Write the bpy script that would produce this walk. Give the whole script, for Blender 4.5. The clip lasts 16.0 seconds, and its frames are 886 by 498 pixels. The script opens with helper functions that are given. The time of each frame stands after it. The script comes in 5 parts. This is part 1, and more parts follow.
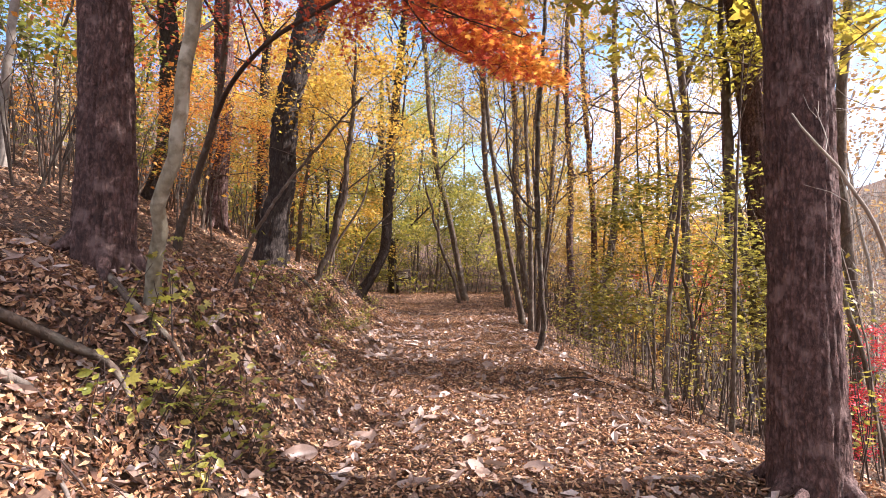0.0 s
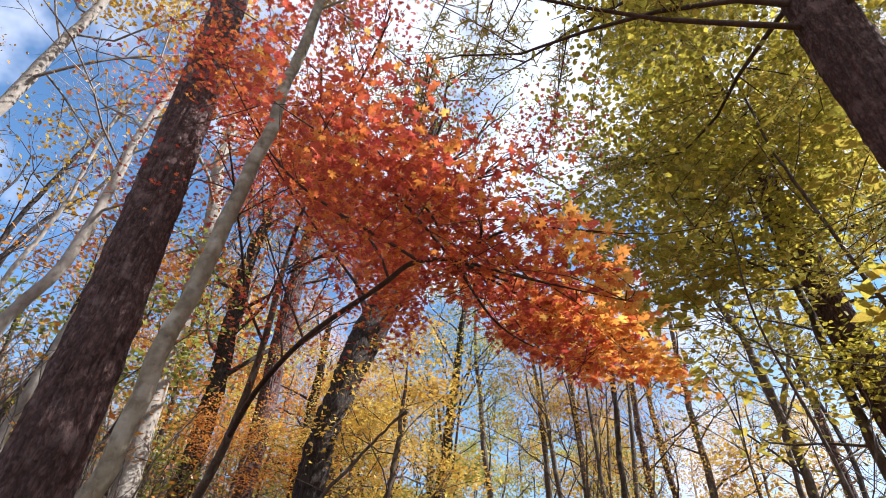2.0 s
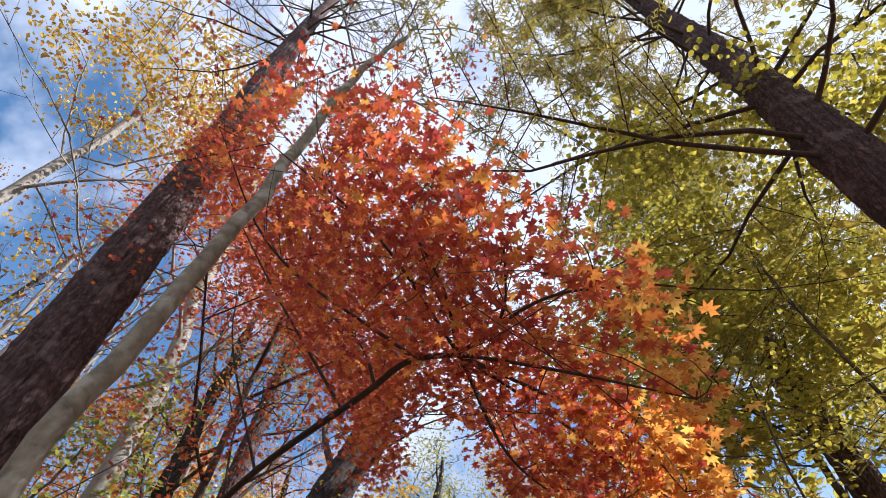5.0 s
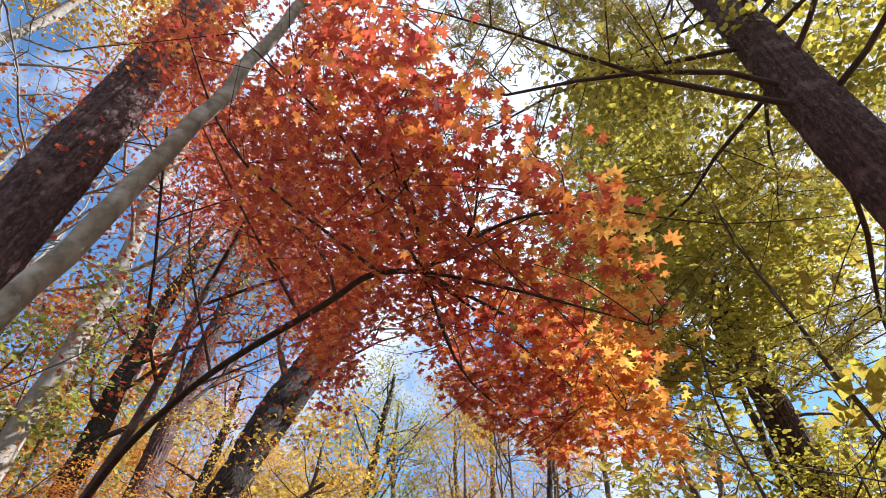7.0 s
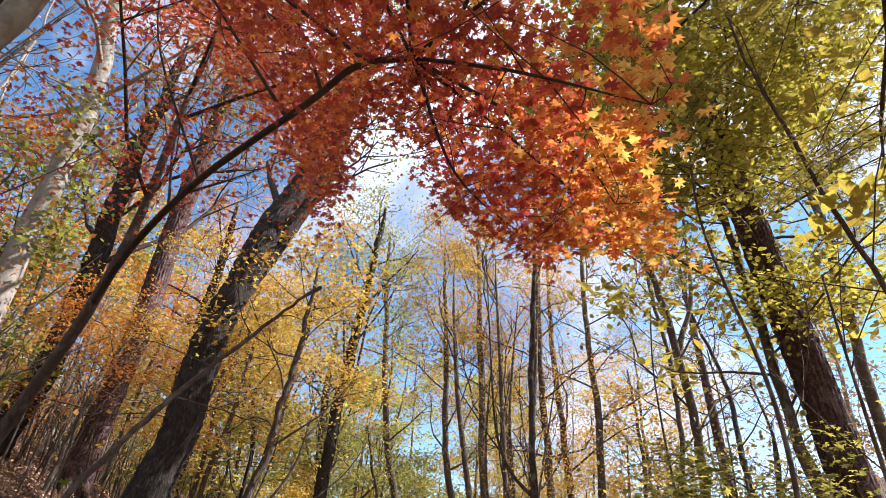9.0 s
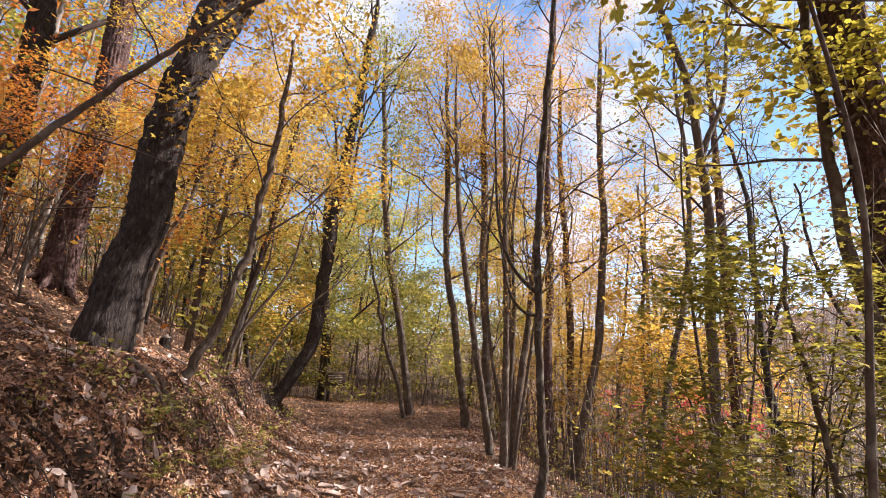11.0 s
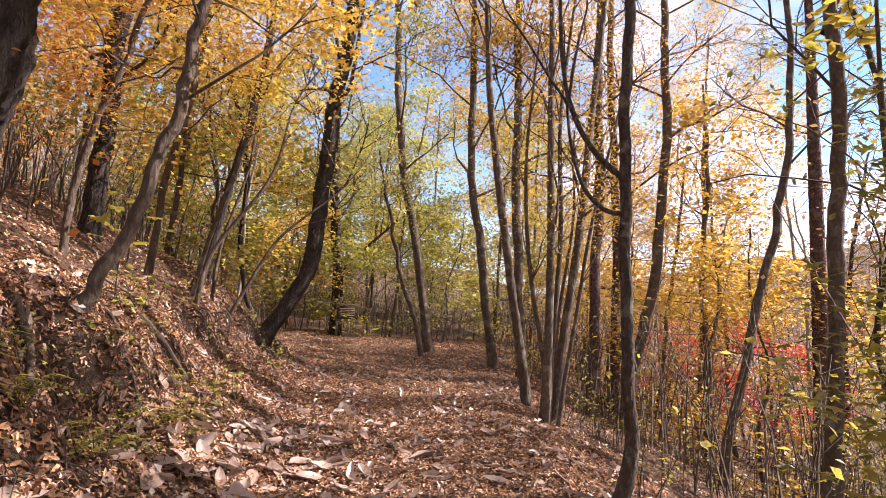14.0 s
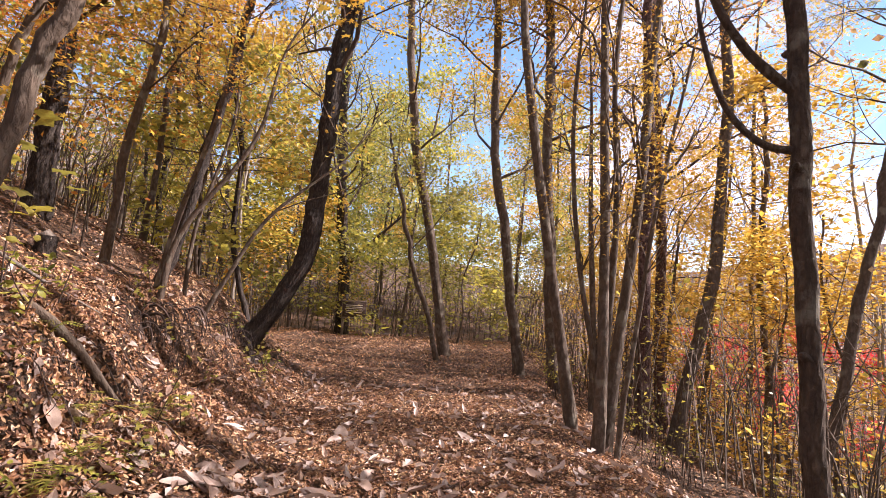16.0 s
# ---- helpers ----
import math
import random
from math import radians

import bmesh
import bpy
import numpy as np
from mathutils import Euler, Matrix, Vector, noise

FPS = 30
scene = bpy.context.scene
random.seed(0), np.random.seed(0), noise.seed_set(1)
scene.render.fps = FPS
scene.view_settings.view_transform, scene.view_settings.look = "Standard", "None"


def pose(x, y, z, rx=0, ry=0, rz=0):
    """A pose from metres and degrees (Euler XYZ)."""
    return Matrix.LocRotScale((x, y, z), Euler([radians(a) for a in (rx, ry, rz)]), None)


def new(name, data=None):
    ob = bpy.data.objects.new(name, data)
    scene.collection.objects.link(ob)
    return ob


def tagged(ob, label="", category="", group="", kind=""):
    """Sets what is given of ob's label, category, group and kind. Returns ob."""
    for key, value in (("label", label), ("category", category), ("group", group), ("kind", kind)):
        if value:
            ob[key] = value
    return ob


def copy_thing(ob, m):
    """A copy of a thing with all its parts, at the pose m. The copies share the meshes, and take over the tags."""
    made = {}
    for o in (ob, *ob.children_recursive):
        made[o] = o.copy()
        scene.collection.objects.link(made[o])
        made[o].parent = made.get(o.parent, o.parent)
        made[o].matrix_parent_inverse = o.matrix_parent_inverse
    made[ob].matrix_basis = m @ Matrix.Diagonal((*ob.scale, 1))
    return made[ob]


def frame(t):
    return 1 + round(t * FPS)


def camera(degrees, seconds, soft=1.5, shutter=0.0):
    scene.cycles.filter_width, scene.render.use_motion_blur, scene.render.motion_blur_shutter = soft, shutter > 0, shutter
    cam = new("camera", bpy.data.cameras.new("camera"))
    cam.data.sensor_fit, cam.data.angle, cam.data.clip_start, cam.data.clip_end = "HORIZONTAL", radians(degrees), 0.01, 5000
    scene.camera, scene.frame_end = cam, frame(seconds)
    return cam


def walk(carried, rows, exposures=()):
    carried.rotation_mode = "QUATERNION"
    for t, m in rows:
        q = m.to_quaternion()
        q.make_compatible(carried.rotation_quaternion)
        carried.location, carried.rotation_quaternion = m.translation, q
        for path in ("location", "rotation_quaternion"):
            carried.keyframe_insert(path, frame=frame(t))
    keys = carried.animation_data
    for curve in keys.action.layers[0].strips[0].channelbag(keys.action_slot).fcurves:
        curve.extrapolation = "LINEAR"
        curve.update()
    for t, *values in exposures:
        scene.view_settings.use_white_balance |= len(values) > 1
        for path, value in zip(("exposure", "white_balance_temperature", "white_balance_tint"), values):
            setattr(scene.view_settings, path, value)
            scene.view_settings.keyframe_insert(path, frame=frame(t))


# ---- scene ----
cam = camera(78.8, 16.0, 0.6)
METRES, EYE, TILT, LEAN, TURN = 8.0, 1.5, 2.5, 0.0, 0.0
ROWS = [
    (0.0, 0.0, 0.0, 0.0, 0.0, 0.0, -0.0),
    (0.5, -0.0001, 0.0404, 0.0035, 2.16, 9.63, -0.88),
    (1.0, -0.0041, 0.0835, 0.0101, 3.11, 19.04, -1.41),
    (1.5, -0.0041, 0.1303, 0.0126, 4.06, 28.75, -1.6),
    (2.0, -0.0138, 0.1677, 0.0114, 4.88, 35.3, -2.17),
    (2.5, -0.0287, 0.1984, 0.0151, 4.83, 43.89, -2.7),
    (3.0, -0.0319, 0.2238, 0.0166, 4.63, 52.91, -2.94),
    (5.5, -0.0404, 0.2625, 0.0134, -1.63, 53.63, -3.6),
    (6.0, -0.0405, 0.2641, 0.0126, -3.64, 49.64, -3.57),
    (6.5, -0.0407, 0.2645, 0.0128, -4.89, 47.81, -3.46),
    (7.0, -0.0429, 0.2677, 0.0126, -5.44, 46.11, -3.27),
    (7.5, -0.0439, 0.2683, 0.0136, -5.83, 44.54, -3.2),
    (8.0, -0.0426, 0.2733, 0.0092, -6.11, 42.92, -3.07),
    (8.5, -0.0419, 0.2811, 0.0026, -6.3, 37.7, -2.95),
    (9.0, -0.0406, 0.2936, -0.0045, -6.45, 29.41, -2.92),
    (9.5, -0.0305, 0.325, -0.0115, -6.52, 22.23, -2.86),
    (10.0, -0.0253, 0.3591, -0.0167, -6.37, 17.99, -3.02),
    (12.5, 0.0042, 0.5949, -0.0349, -5.53, 5.56, -3.53),
    (13.0, 0.0036, 0.6507, -0.0375, -4.57, 5.17, -3.76),
    (13.5, 0.0017, 0.7029, -0.039, -4.22, 4.99, -3.97),
    (14.0, 0.0109, 0.7563, -0.0419, -4.0, 4.61, -3.82),
    (14.5, 0.0077, 0.8085, -0.0464, -3.7, 3.84, -4.15),
    (15.0, 0.0047, 0.8609, -0.0467, -3.54, 3.86, -4.53),
    (15.5, 0.0052, 0.9179, -0.0466, -3.26, 3.98, -4.27),
    (16.0, 0.0018, 0.9751, -0.0497, -2.97, 4.25, -4.24),
]
walk(cam, [(t, pose(0, 0, EYE, TILT, LEAN, TURN) @ pose(METRES * x, METRES * y, METRES * z, 90 + pitch, roll, yaw)) for t, x, y, z, yaw, pitch, roll in ROWS],
     [(0.0, 1.5, 6250, 25), (1.0, 1.34, 6000, 20), (2.0, 1.0, 5800, 15), (2.5, 0.88, 5700, 14), (3.0, 0.76, 5700, 14), (5.5, 0.86, 5700, 14), (6.5, 0.98, 5700, 14), (8.0, 1.06, 5700, 14), (9.5, 1.0, 6050, 18), (12.5, 1.2, 6500, 27), (16.0, 1.28, 6500, 28)])

# ---- light ----
SUN_AZ, SUN_EL = radians(86), radians(40)          # azimuth is turned from the way ahead towards the slope
to_sun = Vector((math.sin(SUN_AZ) * math.cos(SUN_EL), math.cos(SUN_AZ) * math.cos(SUN_EL), math.sin(SUN_EL)))
sun = new("sun", bpy.data.lights.new("sun", "SUN"))
sun.data.energy, sun.data.angle, sun.data.color = 5.0, radians(0.53), (1.0, 0.93, 0.82)
sun.rotation_euler = to_sun.to_track_quat("Z", "Y").to_euler()
world = bpy.data.worlds.new("sky")
scene.world = world
world.use_nodes = True
wn, wl = world.node_tree.nodes, world.node_tree.links
sky = wn.new("ShaderNodeTexSky")
sky.sky_type, sky.sun_disc, sky.sun_elevation, sky.sun_rotation = "NISHITA", False, SUN_EL, SUN_AZ
sky.air_density, sky.dust_density, sky.ozone_density = 1.0, 0.0, 1.0
bg = wn["Background"]
bg.inputs["Strength"].default_value = 0.065
# broken white cloud over the blue
tc = wn.new("ShaderNodeTexCoord")
cl = wn.new("ShaderNodeTexNoise")
cl.inputs["Scale"].default_value, cl.inputs["Detail"].default_value, cl.inputs["Roughness"].default_value = 2.3, 6, 0.55
cr = wn.new("ShaderNodeValToRGB")
cr.color_ramp.elements[0].position, cr.color_ramp.elements[1].position = 0.46, 0.57
cm = wn.new("ShaderNodeMix")
cm.data_type = "RGBA"
cm.inputs["B"].default_value = (8.2, 8.6, 9.4, 1)
wl.new(tc.outputs["Generated"], cl.inputs["Vector"])
# the cloud thickens towards the sun and overhead, and is thin ahead
side = wn.new("ShaderNodeVectorMath")
side.operation = "DOT_PRODUCT"
side.inputs[1].default_value = (.17, -.18, .19)
more = wn.new("ShaderNodeMath")
wl.new(tc.outputs["Generated"], side.inputs[0])
wl.new(side.outputs["Value"], more.inputs[0])
wl.new(cl.outputs["Fac"], more.inputs[1])
wl.new(more.outputs["Value"], cr.inputs["Fac"])
wl.new(cr.outputs["Color"], cm.inputs["Factor"])
deep = wn.new("ShaderNodeHueSaturation")
deep.inputs["Hue"].default_value, deep.inputs["Saturation"].default_value, deep.inputs["Value"].default_value = 0.491, 1.1, 1.8
wl.new(sky.outputs["Color"], deep.inputs["Color"])
wl.new(deep.outputs["Color"], cm.inputs["A"])
wl.new(cm.outputs["Result"], bg.inputs["Color"])

# ---- materials ----


def material(name, rough=0.8):
    m = bpy.data.materials.new(name)
    m.use_nodes = True
    m.node_tree.nodes["Principled BSDF"].inputs["Roughness"].default_value = rough
    return m, m.node_tree.nodes, m.node_tree.links, m.node_tree.nodes["Principled BSDF"]


def ramp(nodes, stops):
    r = nodes.new("ShaderNodeValToRGB")
    e = r.color_ramp.elements
    e[0].position, e[0].color = stops[0][0], (*stops[0][1], 1)
    e[1].position, e[1].color = stops[-1][0], (*stops[-1][1], 1)
    for p, c in stops[1:-1]:
        e.new(p).color = (*c, 1)
    return r


def bark(name, stops, scale, stretch, bump, patches=None):
    """Bark with a fine stretched grain, coarse blotches and relief."""
    m, n, l, b = material(name, 0.88)
    tex = n.new("ShaderNodeTexCoord")
    mp = n.new("ShaderNodeMapping")
    mp.inputs["Scale"].default_value = (1, 1, stretch)
    a = n.new("ShaderNodeTexNoise")
    a.inputs["Scale"].default_value, a.inputs["Detail"].default_value, a.inputs["Roughness"].default_value = scale, 8, 0.65
    v = n.new("ShaderNodeTexVoronoi")
    v.feature = "DISTANCE_TO_EDGE"
    v.inputs["Scale"].default_value = scale * 1.3
    w = n.new("ShaderNodeTexNoise")
    w.inputs["Scale"].default_value, w.inputs["Detail"].default_value = 5.5, 6
    add = n.new("ShaderNodeMath")
    add.operation = "MULTIPLY_ADD"
    add.inputs[1].default_value = 0.6
    r = ramp(n, stops)
    l.new(tex.outputs["Object"], mp.inputs["Vector"])
    l.new(mp.outputs["Vector"], a.inputs["Vector"])
    l.new(a.outputs["Color"], v.inputs["Vector"])
    dist = n.new("ShaderNodeMix")
    dist.data_type = "VECTOR"
    dist.inputs["Factor"].default_value = 0.06
    l.new(mp.outputs["Vector"], dist.inputs["A"])
    l.new(a.outputs["Color"], dist.inputs["B"])
    l.new(dist.outputs["Result"], v.inputs["Vector"])
    l.new(tex.outputs["Object"], w.inputs["Vector"])
    l.new(v.outputs["Distance"], add.inputs[0])
    l.new(a.outputs["Fac"], add.inputs[2])
    l.new(add.outputs["Value"], r.inputs["Fac"])
    mix = n.new("ShaderNodeMix")
    mix.data_type = "RGBA"
    mix.inputs["B"].default_value = (*(patches or stops[-1][1]), 1)
    wr = ramp(n, [(0.55, (0, 0, 0)), (0.64, (0.7, 0.7, 0.7))])
    l.new(w.outputs["Fac"], wr.inputs["Fac"])
    l.new(wr.outputs["Color"], mix.inputs["Factor"])
    l.new(r.outputs["Color"], mix.inputs["A"])
    l.new(mix.outputs["Result"], b.inputs["Base Color"])
    bp = n.new("ShaderNodeBump")
    bp.inputs["Strength"].default_value, bp.inputs["Distance"].default_value = bump, 0.03
    l.new(add.outputs["Value"], bp.inputs["Height"])
    l.new(bp.outputs["Normal"], b.inputs["Normal"])
    return m


def foliage(name, stops, thin=0.5, gloss=0.05):
    """Leaves that let light through; every leaf takes its own colour along the ramp, every plant a shift of its own."""
    m, n, l, b = material(name)
    n.remove(b)
    geo = n.new("ShaderNodeNewGeometry")
    info = n.new("ShaderNodeObjectInfo")
    r = ramp(n, stops)
    add = n.new("ShaderNodeMath")
    add.operation = "MULTIPLY_ADD"
    add.inputs[1].default_value, add.inputs[2].default_value = 0.3, -0.15
    sm = n.new("ShaderNodeMath")
    sm.operation = "ADD"
    l.new(info.outputs["Random"], add.inputs[0])
    l.new(geo.outputs["Random Per Island"], sm.inputs[0])
    l.new(add.outputs["Value"], sm.inputs[1])
    l.new(sm.outputs["Value"], r.inputs["Fac"])
    noise_tex = n.new("ShaderNodeTexNoise")
    noise_tex.inputs["Scale"].default_value, noise_tex.inputs["Detail"].default_value = 60, 3
    tex = n.new("ShaderNodeTexCoord")
    l.new(tex.outputs["Object"], noise_tex.inputs["Vector"])
    hue = n.new("ShaderNodeHueSaturation")
    vm = n.new("ShaderNodeMapRange")
    vm.inputs["From Min"].default_value, vm.inputs["From Max"].default_value = 0.3, 0.7
    vm.inputs["To Min"].default_value, vm.inputs["To Max"].default_value = 0.75, 1.2
    l.new(noise_tex.outputs["Fac"], vm.inputs["Value"])
    l.new(vm.outputs["Result"], hue.inputs["Value"])
    l.new(r.outputs["Color"], hue.inputs["Color"])
    d = n.new("ShaderNodeBsdfDiffuse")
    t = n.new("ShaderNodeBsdfTranslucent")
    g = n.new("ShaderNodeBsdfGlossy")
    g.inputs["Roughness"].default_value = 0.45
    mx = n.new("ShaderNodeMixShader")
    mx.inputs["Fac"].default_value = thin
    mg = n.new("ShaderNodeMixShader")
    mg.inputs["Fac"].default_value = gloss
    for s in (d, t):
        l.new(hue.outputs["Color"], s.inputs["Color"])
    l.new(d.outputs[0], mx.inputs[1])
    l.new(t.outputs[0], mx.inputs[2])
    l.new(mx.outputs[0], mg.inputs[1])
    l.new(g.outputs[0], mg.inputs[2])
    l.new(mg.outputs[0], n["Material Output"].inputs["Surface"])
    return m


BARK_LARCH = bark("larch_bark", [(0.3, (.016, .009, .008)), (0.55, (.07, .036, .031)), (0.8, (.17, .1, .088)), (1.0, (.34, .25, .22))], 26, 0.5, 1.0, (.22, .15, .135))
BARK_ROUGH = bark("rough_bark", [(0.3, (.01, .007, .006)), (0.6, (.036, .026, .021)), (1.0, (.14, .11, .09))], 24, 0.3, 1.0, (.06, .047, .036))
BARK_SMOOTH = bark("smooth_bark", [(0.25, (.085, .072, .05)), (0.55, (.22, .2, .14)), (0.9, (.36, .34, .25))], 11, 0.8, 0.5, (.44, .43, .35))
BARK_BROWN = bark("brown_bark", [(0.2, (.03, .021, .015)), (0.6, (.095, .068, .048)), (1.0, (.19, .145, .108))], 16, 0.4, 0.9, (.19, .17, .13))
BARK_PALE = bark("pale_bark", [(0.2, (.14, .12, .1)), (0.6, (.27, .24, .2)), (1.0, (.4, .37, .32))], 9, 0.7, 0.4, (.33, .31, .27))
BARK_POST = bark("lichened_dark_bark", [(0.2, (.022, .015, .011)), (0.6, (.07, .05, .036)), (1.0, (.16, .125, .09))], 22, 0.5, 0.9, (.2, .19, .15))
TWIG = bark("twig_bark", [(0.2, (.025, .015, .012)), (0.9, (.09, .06, .045))], 30, 0.5, 0.4)
DEADWOOD = bark("dead_wood", [(0.2, (.09, .075, .06)), (0.6, (.2, .17, .14)), (1.0, (.33, .29, .24))], 20, 0.2, 0.8, (.14, .12, .1))
BOARD = bark("sign_board_wood", [(0.2, (.035, .022, .017)), (1.0, (.085, .055, .042))], 14, 0.3, 0.4)
FRAME_WOOD = bark("weathered_frame_wood", [(0.2, (.1, .078, .06)), (1.0, (.27, .22, .18))], 18, 0.25, 0.7)
RED = foliage("maple_leaf_red", [(0.0, (.42, .06, .05)), (0.45, (.6, .12, .055)), (0.8, (.76, .22, .055)), (1.0, (.88, .4, .08))], 0.6)
CRIMSON = foliage("maple_leaf_crimson", [(0.0, (.5, .02, .05)), (0.6, (.75, .05, .07)), (1.0, (.85, .2, .09))], 0.5)
ORANGE = foliage("leaf_orange", [(0.0, (.5, .15, .03)), (0.5, (.72, .3, .05)), (1.0, (.8, .46, .08))], 0.55)
# maple orange brightened so the colour itself carries the sun's glow
SUNNY = foliage("maple_leaf_sunlit", [(0.0, (.68, .2, .045)), (0.5, (.82, .36, .06)), (1.0, (.9, .56, .12))], 0.62)
YELLOW = foliage("leaf_yellow", [(0.0, (.42, .23, .04)), (0.4, (.6, .36, .05)), (0.8, (.7, .48, .075)), (1.0, (.74, .6, .14))], 0.55)
LIME = foliage("leaf_yellow_green", [(0.0, (.2, .19, .04)), (0.5, (.36, .32, .055)), (0.85, (.5, .42, .07)), (1.0, (.64, .53, .1))], 0.68)
GREEN = foliage("leaf_green", [(0.0, (.15, .17, .035)), (0.5, (.3, .31, .055)), (0.85, (.46, .4, .07)), (1.0, (.62, .48, .09))], 0.68)
OLIVE = foliage("leaf_olive", [(0.0, (.2, .19, .025)), (0.5, (.36, .32, .04)), (0.85, (.52, .44, .055)), (1.0, (.66, .55, .08))], 0.6)
MAGNOLIA = foliage("magnolia_leaf", [(0.0, (.34, .24, .04)), (0.5, (.5, .38, .06)), (1.0, (.5, .46, .07))], 0.6)
NEEDLE = foliage("larch_needles", [(0.0, (.16, .17, .04)), (0.5, (.3, .27, .05)), (1.0, (.5, .37, .07))], 0.5)
TAN = foliage("leaf_tan", [(0.0, (.24, .13, .06)), (0.5, (.4, .24, .11)), (1.0, (.55, .38, .16))], 0.4)
LITTER = foliage("litter_leaf", [(0.0, (.1, .045, .028)), (0.35, (.24, .115, .06)), (0.65, (.5, .27, .14)), (0.88, (.68, .44, .24)), (1.0, (.78, .58, .36))], 0.15, 0.07)
PALE_LEAF = foliage("big_pale_leaf", [(0.0, (.2, .12, .085)), (0.5, (.35, .25, .195)), (1.0, (.58, .48, .42))], 0.2, 0.06)
HERB = foliage("herb_leaf", [(0.0, (.15, .18, .03)), (0.5, (.37, .36, .055)), (1.0, (.64, .56, .15))], 0.5)


def ground_material():
    m, n, l, b = material("leaf_litter_ground", 0.95)
    tex = n.new("ShaderNodeTexCoord")
    v = n.new("ShaderNodeTexVoronoi")
    v.inputs["Scale"].default_value = 42
    fine = n.new("ShaderNodeTexNoise")
    fine.inputs["Scale"].default_value, fine.inputs["Detail"].default_value, fine.inputs["Roughness"].default_value = 28, 9, 0.7
    big = n.new("ShaderNodeTexNoise")
    big.inputs["Scale"].default_value, big.inputs["Detail"].default_value = 0.8, 6
    r = ramp(n, [(0.3, (.032, .019, .012)), (0.45, (.1, .054, .031)), (0.6, (.21, .114, .062)), (0.75, (.34, .2, .1))])
    sep = n.new("ShaderNodeSeparateColor")
    dark = n.new("ShaderNodeMix")
    dark.data_type = "RGBA"
    dark.inputs["B"].default_value = (.035, .024, .016, 1)
    br = ramp(n, [(0.45, (0, 0, 0)), (0.7, (0.7, 0.7, 0.7))])
    bp = n.new("ShaderNodeBump")
    bp.inputs["Strength"].default_value, bp.inputs["Distance"].default_value = 1.0, 0.06
    for s in (v, fine, big):
        l.new(tex.outputs["Object"], s.inputs["Vector"])
    l.new(v.outputs["Color"], sep.inputs["Color"])
    flake = n.new("ShaderNodeMath")
    flake.operation = "MULTIPLY_ADD"
    flake.inputs[1].default_value = 0.34
    less = n.new("ShaderNodeMath")
    less.operation = "MULTIPLY_ADD"
    less.inputs[1].default_value, less.inputs[2].default_value = 0.75, -0.05
    l.new(fine.outputs["Fac"], less.inputs[0])
    l.new(sep.outputs["Red"], flake.inputs[0])
    l.new(less.outputs["Value"], flake.inputs[2])
    l.new(flake.outputs["Value"], r.inputs["Fac"])
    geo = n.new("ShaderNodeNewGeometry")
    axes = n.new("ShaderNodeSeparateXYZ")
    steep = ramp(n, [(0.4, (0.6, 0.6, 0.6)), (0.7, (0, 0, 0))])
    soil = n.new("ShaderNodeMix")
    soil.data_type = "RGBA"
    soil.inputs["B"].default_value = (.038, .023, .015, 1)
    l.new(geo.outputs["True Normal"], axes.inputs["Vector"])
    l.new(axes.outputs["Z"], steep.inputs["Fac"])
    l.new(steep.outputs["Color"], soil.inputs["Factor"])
    l.new(big.outputs["Fac"], br.inputs["Fac"])
    l.new(br.outputs["Color"], dark.inputs["Factor"])
    l.new(r.outputs["Color"], dark.inputs["A"])
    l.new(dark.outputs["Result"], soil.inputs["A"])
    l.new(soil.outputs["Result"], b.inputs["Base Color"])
    ad = n.new("ShaderNodeMath")
    ad.operation = "ADD"
    l.new(sep.outputs["Green"], ad.inputs[0])
    l.new(fine.outputs["Fac"], ad.inputs[1])
    l.new(ad.outputs["Value"], bp.inputs["Height"])
    l.new(bp.outputs["Normal"], b.inputs["Normal"])
    return m


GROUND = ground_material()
INK, _, _, ink_shader = material("pale_lettering_paint", 0.6)
ink_shader.inputs["Base Color"].default_value = (.62, .56, .48, 1)

# ---- mesh tools ----


class Soup:
    """Gathers triangles from tubes and leaves for one mesh."""

    def __init__(self):
        self.v, self.f, self.n = [], [], 0

    def add(self, verts, tris):
        self.v.append(np.asarray(verts, float))
        self.f.append(np.asarray(tris, int) + self.n)
        self.n += len(verts)

    def mesh(self, name, mat, smooth=True):
        me = bpy.data.meshes.new(name)
        v, f = np.concatenate(self.v), np.concatenate(self.f)
        me.vertices.add(len(v))
        me.vertices.foreach_set("co", v.astype(np.float32).ravel())
        me.loops.add(f.size)
        me.loops.foreach_set("vertex_index", f.astype(np.int32).ravel())
        me.polygons.add(len(f))
        me.polygons.foreach_set("loop_start", np.arange(0, f.size, 3, dtype=np.int32))
        me.polygons.foreach_set("use_smooth", np.full(len(f), smooth))
        me.update(calc_edges=True)
        me.materials.append(mat)
        return me


def part(name, soup, mat, parent, label="", smooth=True):
    if not soup.v:
        return None
    ob = new(name, soup.mesh(name, mat, smooth))
    ob.parent = parent
    return tagged(ob, label)


def unit(v):
    v = np.asarray(v, float)
    return v / (np.linalg.norm(v, axis=-1, keepdims=True) + 1e-9)


def spline(pts, n):
    """A smooth line through a few points (Catmull-Rom)."""
    p = np.asarray(pts, float)
    p = np.vstack([2 * p[0] - p[1], p, 2 * p[-1] - p[-2]])
    out = []
    for u in np.linspace(0, len(p) - 3 - 1e-6, n):
        i, t = int(u), u - int(u)
        a, b, c, d = p[i:i + 4]
        out.append(0.5 * (2 * b + (c - a) * t + (2 * a - 5 * b + 4 * c - d) * t * t + (3 * b - a - 3 * c + d) * t ** 3))
    return np.array(out)


